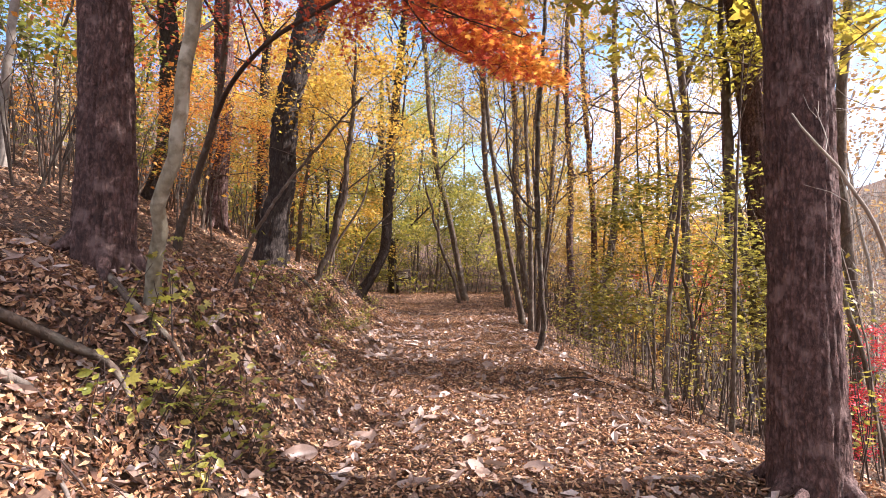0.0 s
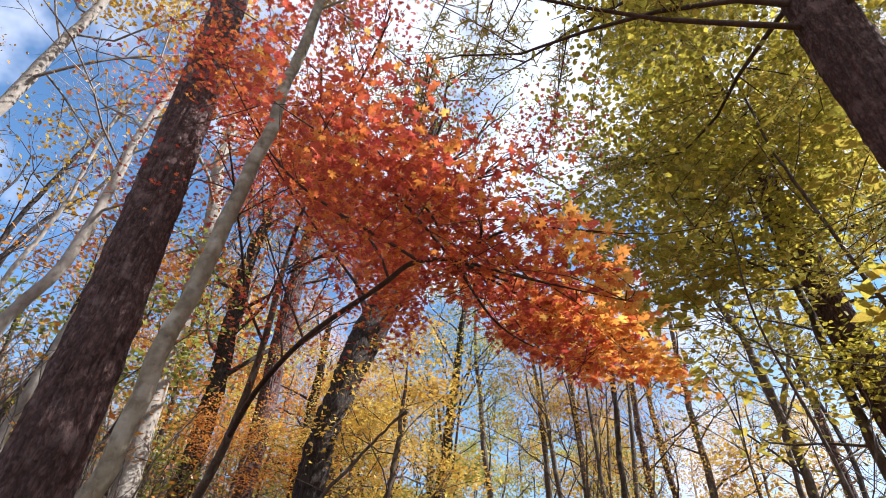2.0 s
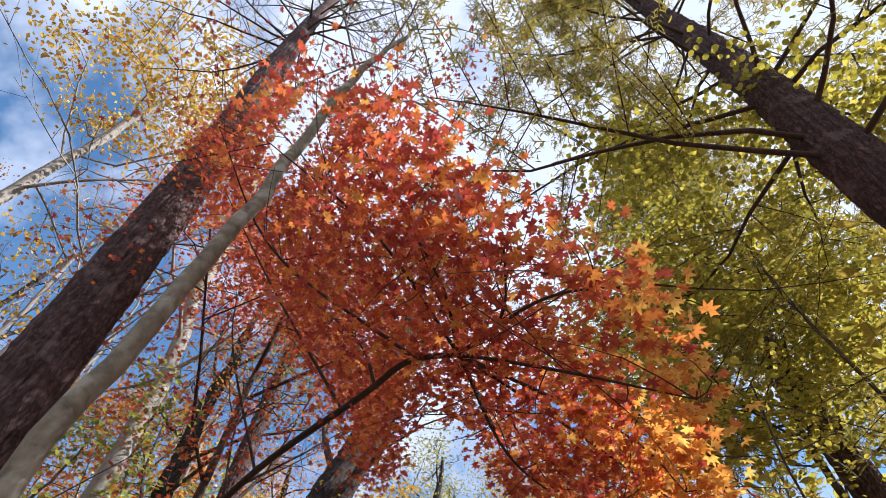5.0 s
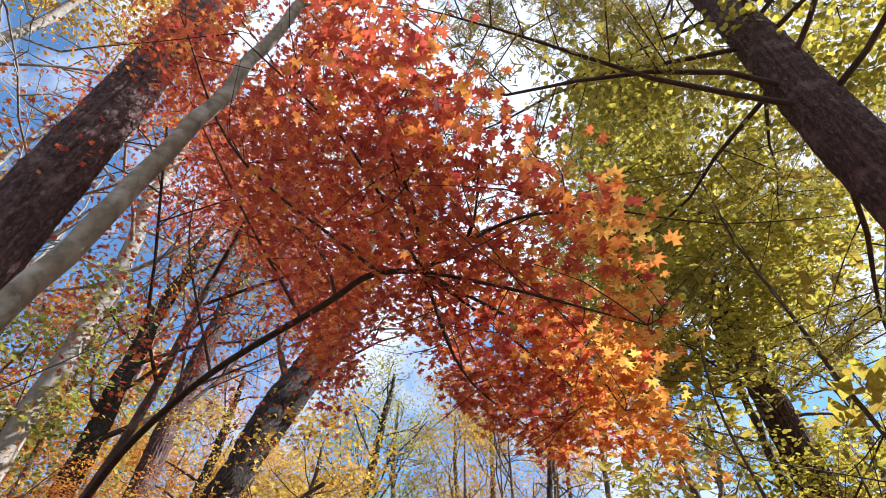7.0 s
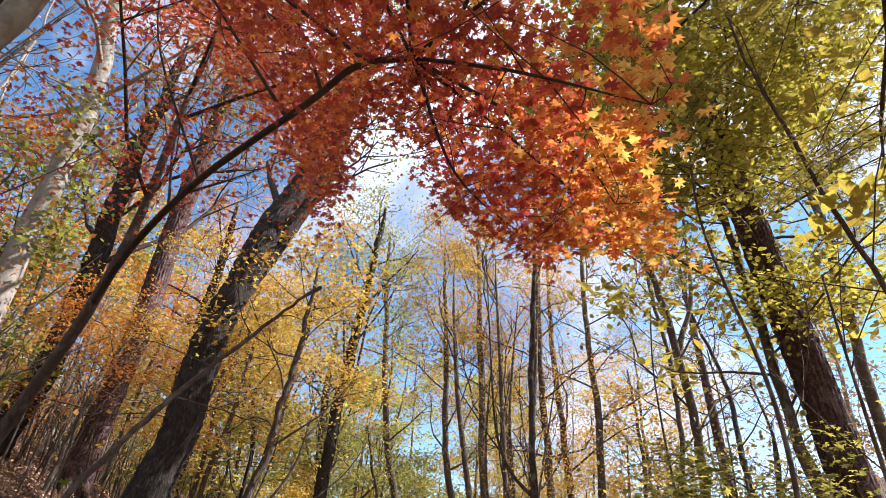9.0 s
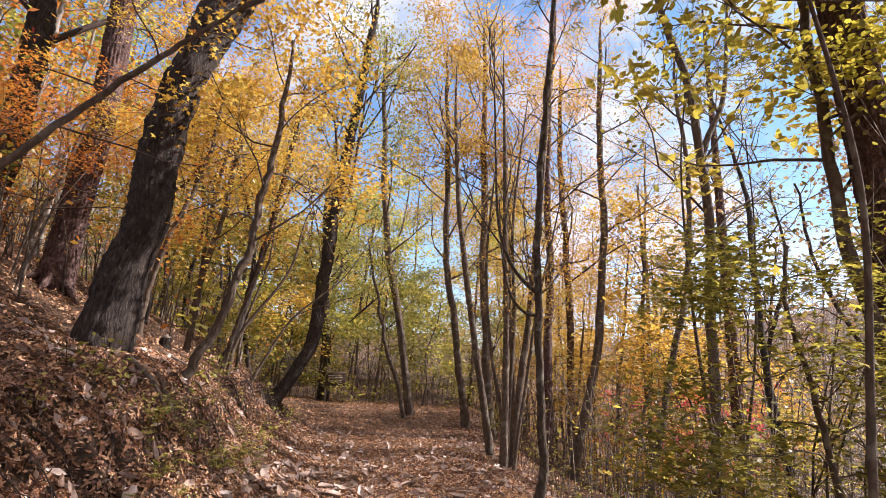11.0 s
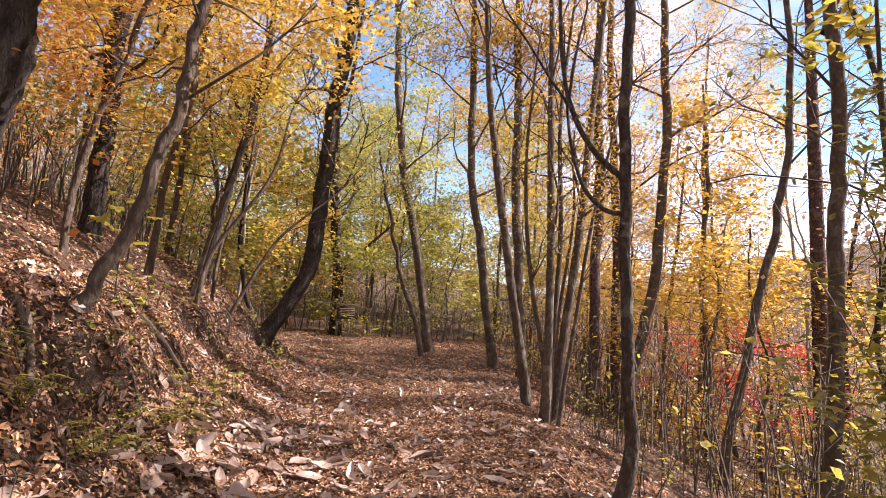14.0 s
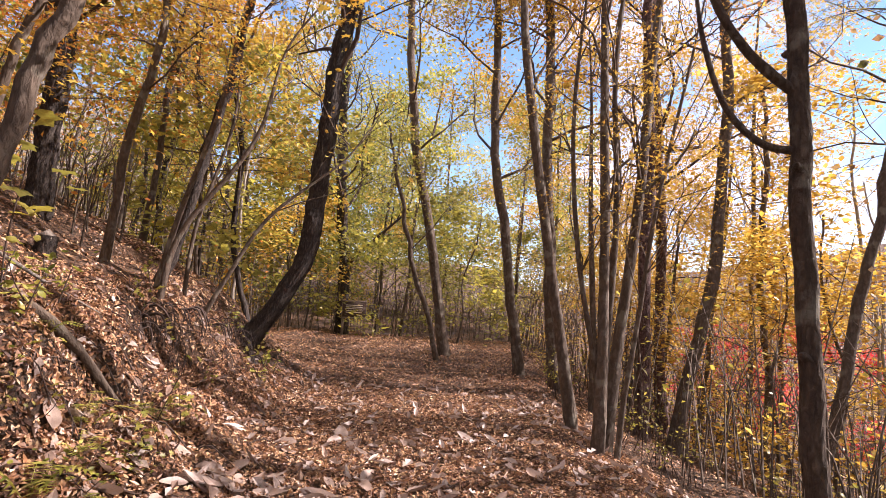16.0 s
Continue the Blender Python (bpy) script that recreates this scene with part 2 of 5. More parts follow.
def even(line, n):
    """The same line with points at equal steps of its length."""
    s = np.concatenate([[0], np.cumsum(np.linalg.norm(np.diff(line, axis=0), axis=1))])
    u = np.linspace(0, s[-1], n)
    return np.stack([np.interp(u, s, line[:, k]) for k in range(3)], -1)


def shaggy(soup, line, radii, sides, depth, rng):
    """A trunk whose bark stands out in long broken plates with furrows between them."""
    n = len(line)
    th = np.arange(sides) * 2 * math.pi / sides
    p = np.asarray(line)
    zz = np.concatenate([[0], np.cumsum(np.linalg.norm(np.diff(p, axis=0), axis=1))])
    r = np.interp(np.linspace(0, 1, n), np.linspace(0, 1, len(radii)), radii)
    T, Z = np.meshgrid(th, zz)
    a, b, c = rng.uniform(0, 6, 3)
    wob = .5 * np.sin(2.3 * Z + a + 2 * np.sin(T)) + .35 * np.sin(5.1 * Z + 3 * T + b)
    furrow = np.abs(np.sin(11 * T + wob + .3 * np.sin(17 * Z + 5 * T)))
    cross = np.abs(np.sin(26 * Z + 2.5 * np.sin(7 * T + c) + 1.5 * np.sin(3 * T + b)))
    plate = np.minimum(furrow ** .4, .4 + cross ** .4)
    R = r[:, None] * (1 + .02 * np.sin(3 * T + a + .4 * Z)) + depth * (plate - .7) + depth * .25 * rng.normal(size=T.shape)
    v = p[:, None] + R[..., None] * np.stack([np.cos(T), np.sin(T), 0 * T], -1)
    i, j = np.meshgrid(np.arange(n - 1), np.arange(sides), indexing="ij")
    q0, q1 = (i * sides + j).ravel(), (i * sides + (j + 1) % sides).ravel()
    soup.add(v.reshape(-1, 3), np.concatenate([np.stack([q0, q1, q1 + sides], -1), np.stack([q0, q1 + sides, q0 + sides], -1)]))


def tube(soup, pts, radii, sides=6, rough=0.0, rng=None):
    """A tapered round limb along a line of points."""
    p = np.asarray(pts, float)
    n = len(p)
    r = np.interp(np.linspace(0, 1, n), np.linspace(0, 1, len(radii)), radii)
    tan = unit(np.gradient(p, axis=0))
    ref = np.where(np.abs(tan[:, 2:3]) > 0.8, [[1.0, 0, 0]], [[0, 0, 1.0]])
    a = unit(np.cross(tan, ref))
    for i in range(1, n):
        a[i] = unit(a[i - 1] - tan[i] * (a[i - 1] @ tan[i]))
    b = np.cross(tan, a)
    th = np.arange(sides) * 2 * math.pi / sides
    rr = np.repeat(r[:, None], sides, 1)
    if rough and rng is not None:
        rr = rr * (1 + rough * rng.normal(size=rr.shape) + rough * rng.normal(size=(1, sides)))
    v = p[:, None] + rr[..., None] * (np.cos(th)[None, :, None] * a[:, None] + np.sin(th)[None, :, None] * b[:, None])
    v = np.vstack([v.reshape(-1, 3), p[-1:] + tan[-1:] * r[-1]])
    i, j = np.meshgrid(np.arange(n - 1), np.arange(sides), indexing="ij")
    q0, q1 = i * sides + j, i * sides + (j + 1) % sides
    t = np.concatenate([np.stack([q0, q1, q1 + sides], -1).reshape(-1, 3), np.stack([q0, q1 + sides, q0 + sides], -1).reshape(-1, 3)])
    k = np.arange(sides)
    cap = np.stack([(n - 1) * sides + k, (n - 1) * sides + (k + 1) % sides, np.full(sides, n * sides)], -1)
    soup.add(v, np.concatenate([t, cap]))


def lobed(angles, lengths, notch, cup=0.12):
    """A palmate leaf: lobes with notches between them, slightly cupped."""
    v, n = [(0, 0, 0)], len(angles)
    for k in range(n):
        a = radians(angles[k])
        v.append((lengths[k] * math.sin(a), lengths[k] * math.cos(a), -cup * lengths[k] ** 2))
        if k < n - 1:
            m = radians((angles[k] + angles[k + 1]) / 2)
            v.append((notch * math.sin(m), notch * math.cos(m), 0.03))
    m = len(v)
    return np.array(v, float) * 0.6, np.array([(0, i + 1, i) for i in range(1, m - 1)])


def oval(width, fold=0.12, curl=0.1):
    """A simple leaf folded along its midrib."""
    v = [(0, -.5, 0), (0, 0, -fold), (0, .5, curl), (-width / 2, -.12, 0), (-width * .42, .22, curl / 2), (width / 2, -.12, 0), (width * .42, .22, curl / 2)]
    f = [(0, 1, 3), (3, 1, 4), (4, 1, 2), (0, 5, 1), (5, 6, 1), (6, 2, 1)]
    return np.array(v, float), np.array(f)


MAPLE = lobed([-140, -88, -42, 0, 42, 88, 140], [.5, .82, .98, 1.06, .98, .82, .5], .47)
SMALL_MAPLE = lobed([-110, -50, 0, 50, 110], [.72, .95, 1.05, .95, .72], .5)
FAR_MAPLE = lobed([-75, 0, 75], [.95, 1.1, .95], .45)
OVAL = oval(0.55)
ROUND = (np.array([(0, -.5, 0), (.42, -.2, .06), (.36, .25, .08), (0, .5, 0), (-.36, .25, .08), (-.42, -.2, .06)], float), np.array([(0, 1, 2), (0, 2, 3), (0, 3, 4), (0, 4, 5)]))
DIAMOND = (np.array([(0, -.5, 0), (.33, 0, .08), (0, .5, 0), (-.33, 0, .08)], float), np.array([(0, 1, 2), (0, 2, 3)]))
SPRIG = (np.array([(0, -.5, 0), (.05, 0, .05), (0, .5, 0), (-.3, .1, .03), (-.02, -.15, 0), (-.02, -.05, 0), (.3, .25, .04), (.02, .05, 0), (.02, .15, 0), (-.26, .4, .02), (0, .16, 0), (0, .25, 0), (.28, -.05, -.03), (0, -.3, 0), (0, -.2, 0)], float), np.array([(0, 1, 2), (3, 4, 5), (6, 7, 8), (9, 10, 11), (12, 13, 14)]))


def leaves(soup, template, at, size, rng, tilt=0.5, normals=None):
    """Many copies of a leaf, each turned its own way; tilt 0 lies level, 1.5 hangs anyhow."""
    at = np.asarray(at, float)
    n = len(at)
    if n == 0:
        return
    nz = rng.normal(size=(n, 3)) * tilt + (np.array([0, 0, 1.0]) if normals is None else normals)
    nz = unit(nz)
    nx = unit(np.cross(nz, unit(rng.normal(size=(n, 3)))))
    ny = np.cross(nz, nx)
    s = (np.asarray(size) * rng.uniform(.7, 1.25, n))[:, None, None]
    tv, tf = template
    v = at[:, None] + s * (tv[None, :, 0:1] * nx[:, None] + tv[None, :, 1:2] * ny[:, None] + tv[None, :, 2:3] * nz[:, None])
    f = tf[None] + (np.arange(n) * len(tv))[:, None, None]
    soup.add(v.reshape(-1, 3), f.reshape(-1, 3))


def grow(soup, p, d, length, r, level, tips, rng, wander=.22, rise=.08, kids=4, sides=4, spread=.8):
    """A limb that wanders and forks; the ends and stretches of its twigs go into tips."""
    n = 4 if level else 2
    pts, way = [np.array(p, float)], unit(d)
    for k in range(n):
        way = unit(way + rng.normal(size=3) * wander + np.array([0, 0, rise]))
        pts.append(pts[-1] + way * length / n)
    pts = np.array(pts)
    tube(soup, pts, [r, r * .45 if level else r * .3], sides)
    if level == 0:
        tips.extend([pts[-1], pts[-2] * .4 + pts[-1] * .6, pts[-2]])
        return
    for k in range(kids):
        u = rng.uniform(.3, 1.0)
        i = min(int(u * n), n - 1)
        q = pts[i] + (pts[i + 1] - pts[i]) * (u * n - i)
        side = unit(np.cross(pts[i + 1] - pts[i], rng.normal(size=3)))
        grow(soup, q, unit(unit(pts[i + 1] - pts[i]) + side * spread), length * rng.uniform(.4, .62), r * .42, level - 1, tips, rng, wander, rise, kids, max(3, sides - 1), spread)
    tips.append(pts[-1])


# ---- the ground, one sheet to the horizon ----
# shape of the land: a level path, a cut bank and hillside on one side, a falling slope on the other
BANK_U = [-120, -60, -30, -12, -6.5, -2.75, -2.35, -2.05, -1.5, -1.1, 0]
BANK_H = [40, 25, 13.5, 5.4, 3.05, 1.34, 1.0, .58, .24, .06, 0]
SLOPE_U = [0, 1.5, 2.0, 3.0, 8, 20, 45, 70, 140, 260]
SLOPE_H = [0, .02, -.05, -.36, -2.2, -6.5, -10, -6, 17, 44]


def height(x, y):
    left = np.interp(y, [-2, 5, 8.5, 11.5, 14, 17, 18.5, 22, 26, 32, 45], [.4, .4, .15, .05, -.4, -.45, -1.0, -2.6, -5, -10, -22])
    right = np.interp(y, [3, 4.5, 6, 9, 12, 18, 24, 32, 50], [.9, .9, .45, .1, 0, .45, 1.6, 4, 8])
    h = np.where(x < 0.5 * (left + right), np.interp(np.minimum(x - left, 0), BANK_U, BANK_H), np.interp(np.maximum(x - right, 0), SLOPE_U, SLOPE_H))
    far = np.clip((np.abs(x) - 20) / 40, 0, 1)
    h = h + far * 3.5 * (np.sin(x / 13 + 1) * np.sin(y / 19) + .5 * np.sin(y / 8 + x / 21))
    return h + np.interp(y, [8, 14, 20, 24, 27, 32, 90, 200], [0, .05, .3, .48, .42, .4, 9, 14])


def lumps(x, y):
    return (.05 * np.sin(1.7 * x + .6 * np.sin(1.1 * y)) * np.sin(1.3 * y + 1.0) + .03 * np.sin(4.1 * x + 1.3 * y) * np.sin(3.7 * y - 1.1 * x)
            + .015 * np.sin(9.3 * x + 2 * y) * np.sin(8.1 * y + 3 * x))


def lattice(i, j, k):
    """A fixed random number for each knot of a lattice."""
    v = np.sin(i * 127.1 + j * 311.7 + k * 74.7) * 43758.5453
    return v - np.floor(v)


def clods(x, y, size, k):
    """Smooth random relief of one size, from -0.5 to 0.5."""
    u, v = np.asarray(x, float) / size, np.asarray(y, float) / size
    i, j = np.floor(u), np.floor(v)
    a, b = u - i, v - j
    a, b = a * a * (3 - 2 * a), b * b * (3 - 2 * b)
    low = lattice(i, j, k) * (1 - a) + lattice(i + 1, j, k) * a
    top = lattice(i, j + 1, k) * (1 - a) + lattice(i + 1, j + 1, k) * a
    return low * (1 - b) + top * b - .5


def rough_height(x, y):
    """The land with lumps, rougher off the trodden path."""
    off = np.clip(np.abs(x - .1) / 2.0, .25, 1.6)
    cut = np.exp(-((x + 2.0 - np.interp(y, [5, 9, 14], [.35, 0, -.4])) / .5) ** 2) * (y < 18)
    hollow = sum(d * np.exp(-((x - a) / .34) ** 2 - ((y - b) / w) ** 2) for a, b, d, w in ((-2.62, 14.1, .55, .6), (-2.15, 10.2, .42, .45), (-2.15, 3.1, .34, .35), (-2.3, 16.1, .4, .35), (-2.25, 7.6, .3, .5), (-2.2, 12.0, .25, .35)))
    raw = np.exp(-((x + 2.2 - np.interp(y, [5, 9, 14], [.35, 0, -.4])) / .7) ** 2) * (y < 18)
    relief = .2 * clods(x, y, .5, 1) + .12 * clods(x, y, .22, 2) + .06 * clods(x, y, .11, 3)
    tread = .03 * clods(x, y, .5, 4) + .03 * clods(x, y, .16, 5)
    return height(x, y) + lumps(x, y) * off - hollow + raw * relief + tread + cut * (.05 * np.sin(2.3 * y + 2 * np.sin(1.3 * y)) + .02 * np.sin(6.7 * y + 5 * x))


def axis(lo, hi, step, reach, growth):
    mid = list(np.arange(lo, hi, step))
    a, b, s = [], [], step
    while s < reach:
        s *= growth
        a.append((a[-1] if a else lo) - s)
        b.append((b[-1] if b else hi) + s)
    return np.array(a[::-1] + mid + b)


gx, gy = axis(-4.2, 4, .055, 120, 1.13), axis(-1, 20, .07, 120, 1.13)
GX, GY = np.meshgrid(gx, gy, indexing="ij")
land = Soup()
ni, nj = GX.shape
ii, jj = np.meshgrid(np.arange(ni - 1), np.arange(nj - 1), indexing="ij")
k0 = (ii * nj + jj).ravel()
land.add(np.stack([GX, GY, rough_height(GX, GY)], -1).reshape(-1, 3),
         np.concatenate([np.stack([k0, k0 + nj, k0 + nj + 1], -1), np.stack([k0, k0 + nj + 1, k0 + 1], -1)]))
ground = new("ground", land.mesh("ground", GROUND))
tagged(ground, "brown leaf-littered woodland path between a cut bank and a falling slope", "ground", kind="structure")

# ---- trees ----


def stem_line(x, y, bends, sink=.25):
    """The line of a trunk: its foot on the ground, then (sideways, along, up) steps from the foot."""
    z = float(rough_height(x, y))
    pts = [(x - bends[0][0] * sink / max(bends[0][2], .3), y, z - sink), (x, y, z)]
    pts += [(x + a, y + b, z + c) for a, b, c in bends]
    return even(spline(pts, 8 * len(pts)), 6 * len(pts))


def plant(name, label, category, x, y, group=""):
    e = new(name)
    e.location = (x, y, float(rough_height(x, y)))
    return tagged(e, label, category, group)


def local(soup, e):
    o = np.array(e.location)
    soup.v = [v - o for v in soup.v]
    return soup


def trunk_radii(r, top, flare=1.45):
    return [r * flare, r * 1.08, r, r * .98, r * .96, r * .93, r * .9, r * .86, r * .82, r * .77, r * .7, r * .6, r * .5, top]


def tree(name, label, x, y, bends, r, mat, seed, limbs=8, low=.45, limb=2.2, lift=.5, leaf=None, size=.09, tilt=.6, per=10, spread=.28, foliage_mat=None,
         levels=2, kids=4, sides=10, top=.02, category="tree", group="", flare=1.45, rough=.03, reach=1.0, crook=.02, rise=.08):
    """A tree with trunk, branches and a crown of separate leaves."""
    rng = np.random.default_rng(seed)
    e = plant(name, label, category, x, y, group)
    line = stem_line(x, y, bends)
    wind = np.cumsum(rng.normal(size=(len(line), 2)), 0) * min(crook, r * .3 + .003)
    line[2:, :2] += (wind - wind[1])[2:] - np.linspace(0, 1, len(line) - 2)[:, None] * (wind[-1] - wind[1]) * .5
    t = Soup()
    if mat is BARK_ROUGH and r > .12:
        shaggy(t, even(line, 170), trunk_radii(r, top, flare), 52, r * .2, rng)
    else:
        tube(t, line, trunk_radii(r, top, flare), sides, rough, rng)
    tips, boughs = [], []
    n = len(line)
    for k in range(limbs):
        b = Soup()
        boughs.append(b)
        u = low + (reach - low) * (k + rng.uniform(0, .8)) / max(limbs, 1)
        i = min(int(u * (n - 1)), n - 2)
        az = k * 2.4 + rng.uniform(-.5, .5)
        d = np.array([math.cos(az), math.sin(az), lift + rng.uniform(-.2, .2)])
        ln = limb * (1.15 - .6 * (u - low) / max(1 - low, .1)) * rng.uniform(.75, 1.2)
        grow(b, line[i], d, ln, r * .32 * (1.2 - .6 * u), levels, tips, rng, kids=kids, rise=rise)
    part("trunk", local(t, e), mat, e)
    for b in boughs:
        part("branch", local(b, e), TWIG if mat in (BARK_LARCH, BARK_ROUGH) else mat, e)
    if leaf is not None:
        c = Soup()
        fine = leaf is OVAL or leaf is FAR_MAPLE
        tp = np.repeat(np.array(tips), int(per * 1.3 + .5) if fine else per, 0)
        leaves(c, leaf, tp + rng.normal(size=tp.shape) * spread * np.array([1, 1, .3 if fine else .42]), size * (.78 if fine else 1), rng, tilt)
        part("crown", local(c, e), foliage_mat, e)
    return e


def larch(label, x, y, bends, r, seed, first=.4, count=46, long=3.2, dense=9, bare=0.0, taper=1.0):
    """A larch: a tall straight trunk with whorls of long level boughs hung with fine needles."""
    rng = np.random.default_rng(seed)
    e = plant("larch_tree", label, "tree", x, y)
    line = stem_line(x, y, bends)
    t, c, boughs = Soup(), Soup(), []
    shaggy(t, even(line, 200), [r * 1.25, r * 1.03] + [r * (1 - taper * w) for w in (.01, .03, .05, .08, .12, .2, .3, .4, .5, .6, .72, .9)], 100 if r > .18 else 60, r * .13, rng)
    for k in range(5):                                   # root flare
        a = k * 1.26 + rng.uniform(-.3, .3)
        f = line[1] + np.array([0, 0, .0])
        q = f + np.array([math.cos(a), math.sin(a), 0]) * r * 2.1
        q[2] = float(rough_height(q[0], q[1])) - .03
        tube(t, spline([f + (q - f) * .15 + np.array([0, 0, r * 1.3]), f + (q - f) * .55 + np.array([0, 0, r * .3]), q], 7), [r * .45, r * .34, r * .12], 7, .05, rng)
    n = len(line)
    for k in range(count):
        b = Soup()
        boughs.append(b)
        u = first + (1 - first) * k / count
        i = min(int(u * (n - 1)), n - 2)
        az = rng.uniform(0, 2 * math.pi)
        ln = long * (1 - .75 * (u - first) / (1 - first)) * rng.uniform(.6, 1.1)
        d = np.array([math.cos(az), math.sin(az), rng.uniform(.0, .35)])
        pts, way = [line[i]], unit(d)
        for s in range(6):
            way = unit(way + rng.normal(size=3) * .13 + np.array([0, 0, -.02 + .05 * (s > 3)]))
            pts.append(pts[-1] + way * ln / 6)
        pts = np.array(pts)
        tube(b, pts, [.024 * (1.2 - u) + .008, .004], 5)
        for s in range(9):
            w = rng.uniform(.25, 1)
            j = min(int(w * 6), 5)
            q = pts[j] + (pts[j + 1] - pts[j]) * (w * 6 - j)
            sd = unit(np.cross(pts[j + 1] - pts[j], [0, 0, 1.0])) * rng.choice([-1, 1]) + unit(pts[j + 1] - pts[j]) * .6 + rng.normal(size=3) * .2
            tw = [q]
            for g in range(3):
                tw.append(tw[-1] + unit(sd + np.array([0, 0, -.12 * g])) * ln * .13)
            tw = np.array(tw)
            tube(b, tw, [.008, .003], 3)
            if rng.uniform() > bare:
                m = dense
                at = tw[rng.integers(0, 4, m)] * .5 + tw[rng.integers(0, 4, m)] * .5 + rng.normal(size=(m, 3)) * .07
                leaves(c, SPRIG, at, .22, rng, .7)
    part("trunk", local(t, e), BARK_LARCH, e)
    for b in boughs:
        part("branch", local(b, e), TWIG, e)
    part("crown", local(c, e), NEEDLE, e)
    return e


# ---- large trees beside the path ----
larch("tall dark-barked larch with flared roots on the path's edge", 2.52, 3.78, [(.0, 0, .7), (.0, 0, 1.9), (.0, 0, 3.5), (-.04, 0, 5.1), (.0, 0, 6.5), (.04, 0, 8.4), (.1, .1, 13), (.1, .2, 19)], .205, 11, .3, 66, 4.4, 34, taper=1.06)
larch("tall larch with shaggy reddish bark rooted in the bank", -2.78, 4.42, [(-.0, 0, 1.0), (-.05, 0, 2.2), (-.3, 0, 5.1), (-.75, 0, 9), (-1.1, 0, 13), (-1.5, .1, 19)], .19, 12, .52, 50, 3.4, 5, .6)
larch("dark larch leaning on the slope below the path", 5.42, 8.5, [(-.12, -.05, 1.2), (-.4, -.16, 3.2), (-.62, -.26, 5.2), (-.82, -.33, 6.7), (-.98, -.4, 8.1), (-1.3, -.5, 12), (-1.6, -.6, 18)], .22, 13, .4, 56, 3.2, 38)
larch("reddish straight larch standing on the hillside", -5.2, 12.3, [(.05, 0, 1.5), (.14, 0, 3), (.1, 0, 6), (.3, 0, 14)], .21, 14, .55, 30, 2.4, 6)
larch("reddish straight larch on the lower slope", 9.4, 17.6, [(-.02, 0, 2), (-.02, 0, 4), (-.04, 0, 6.4), (-.1, 0, 10.2), (-.2, 0, 16)], .15, 15, .55, 26, 2.4, 8, .3)

# smooth grey young tree in front of the bank's larch
tree("beech_tree", "slender smooth grey beech leaning out from the bank", -2.25, 4.2, [(.2, -.25, .6), (.45, -.55, 1.6), (.56, -.6, 2.4), (.64, -.6, 3.5), (.74, -.6, 5.2), (1.1, -.6, 8.0)], .05, BARK_SMOOTH, 21,
     9, .62, 2.0, .7, None, levels=2, kids=3, sides=12)
oak = tree("oak_tree", "dark rough-barked tree leaning from the top of the bank", -3.2, 9.95, [(.04, 0, .8), (.14, 0, 1.7), (.24, 0, 3.0), (.6, 0, 4.6), (1.1, 0, 7), (1.7, 0, 11)], .225, BARK_ROUGH, 22,
     12, .4, 3.0, .8, OVAL, .09, .8, 5, .3, GREEN, sides=14)
fork = Soup()
zo = float(rough_height(-3.2, 9.95))
shaggy(fork, even(spline([(-2.98, 9.95, zo + 2.6), (-2.72, 10.0, zo + 3.5), (-2.3, 10.05, zo + 4.6), (-1.8, 10.1, zo + 6.2), (-1.5, 10.1, zo + 8.5)], 40), 110), [.15, .13, .12, .1, .07, .03], 40, .022, np.random.default_rng(4))
part("fork", local(fork, oak), BARK_ROUGH, oak)
tree("oak_tree", "dark-barked forked tree far up the hillside", -6.6, 12.2, [(.15, 0, .8), (.3, 0, 2), (.3, 0, 3.4), (.1, 0, 6), (.3, 0, 10)], .2, BARK_ROUGH, 23,
     12, .35, 3.0, .9, OVAL, .09, .8, 3, .3, ORANGE, sides=12)
tree("bent_tree", "rough-barked tree bending out of the end of the bank", -2.6, 16.8, [(.35, 0, .5), (.72, 0, 1.4), (.9, 0, 2.7), (.95, 0, 4.6), (1.25, 0, 6.6), (1.6, 0, 11)], .15, BARK_ROUGH, 24,
     12, .42, 2.6, .9, OVAL, .1, .8, 5, .3, GREEN, sides=12, flare=1.7)
tree("slender_tree", "slender brown tree leaning back beside the path", .9, 21.7, [(-.35, 0, 1.5), (-.72, 0, 3.3), (-1.35, 0, 6.6), (-1.75, 0, 10.2), (-1.9, 0, 14)], .12, BARK_BROWN, 25,
     12, .4, 2.2, .7, OVAL, .1, .8, 6, .3, GREEN, sides=9)
tree("slender_tree", "thin leaning stem at the path's edge", .62, 20.5, [(-.3, 0, 1), (-.93, 0, 3.1), (-1.6, 0, 5.5)], .06, BARK_BROWN, 26, 5, .5, 1.2, .7, OVAL, .1, .8, 5, .3, LIME, sides=7)
tree("slender_tree", "brown tree with crooked limbs at the path's edge", 2.36, 19.4, [(-.1, 0, .6), (-.36, 0, 2.3), (-.75, 0, 5.2), (-1.0, 0, 9), (-1.1, 0, 12)], .105, BARK_BROWN, 27, 13, .35, 2.4, .7, OVAL, .11, .7, 11, .3, YELLOW, sides=9)
tree("slender_tree", "straight brown trunk on the slope among saplings", 4.87, 17.6, [(.15, 0, 1.0), (.52, 0, 3.3), (.74, 0, 6.6), (.8, 0, 9.3), (.9, 0, 13.5)], .115, BARK_BROWN, 28, 12, .5, 2.2, .6, FAR_MAPLE, .09, .5, 8, .26, YELLOW, sides=10)
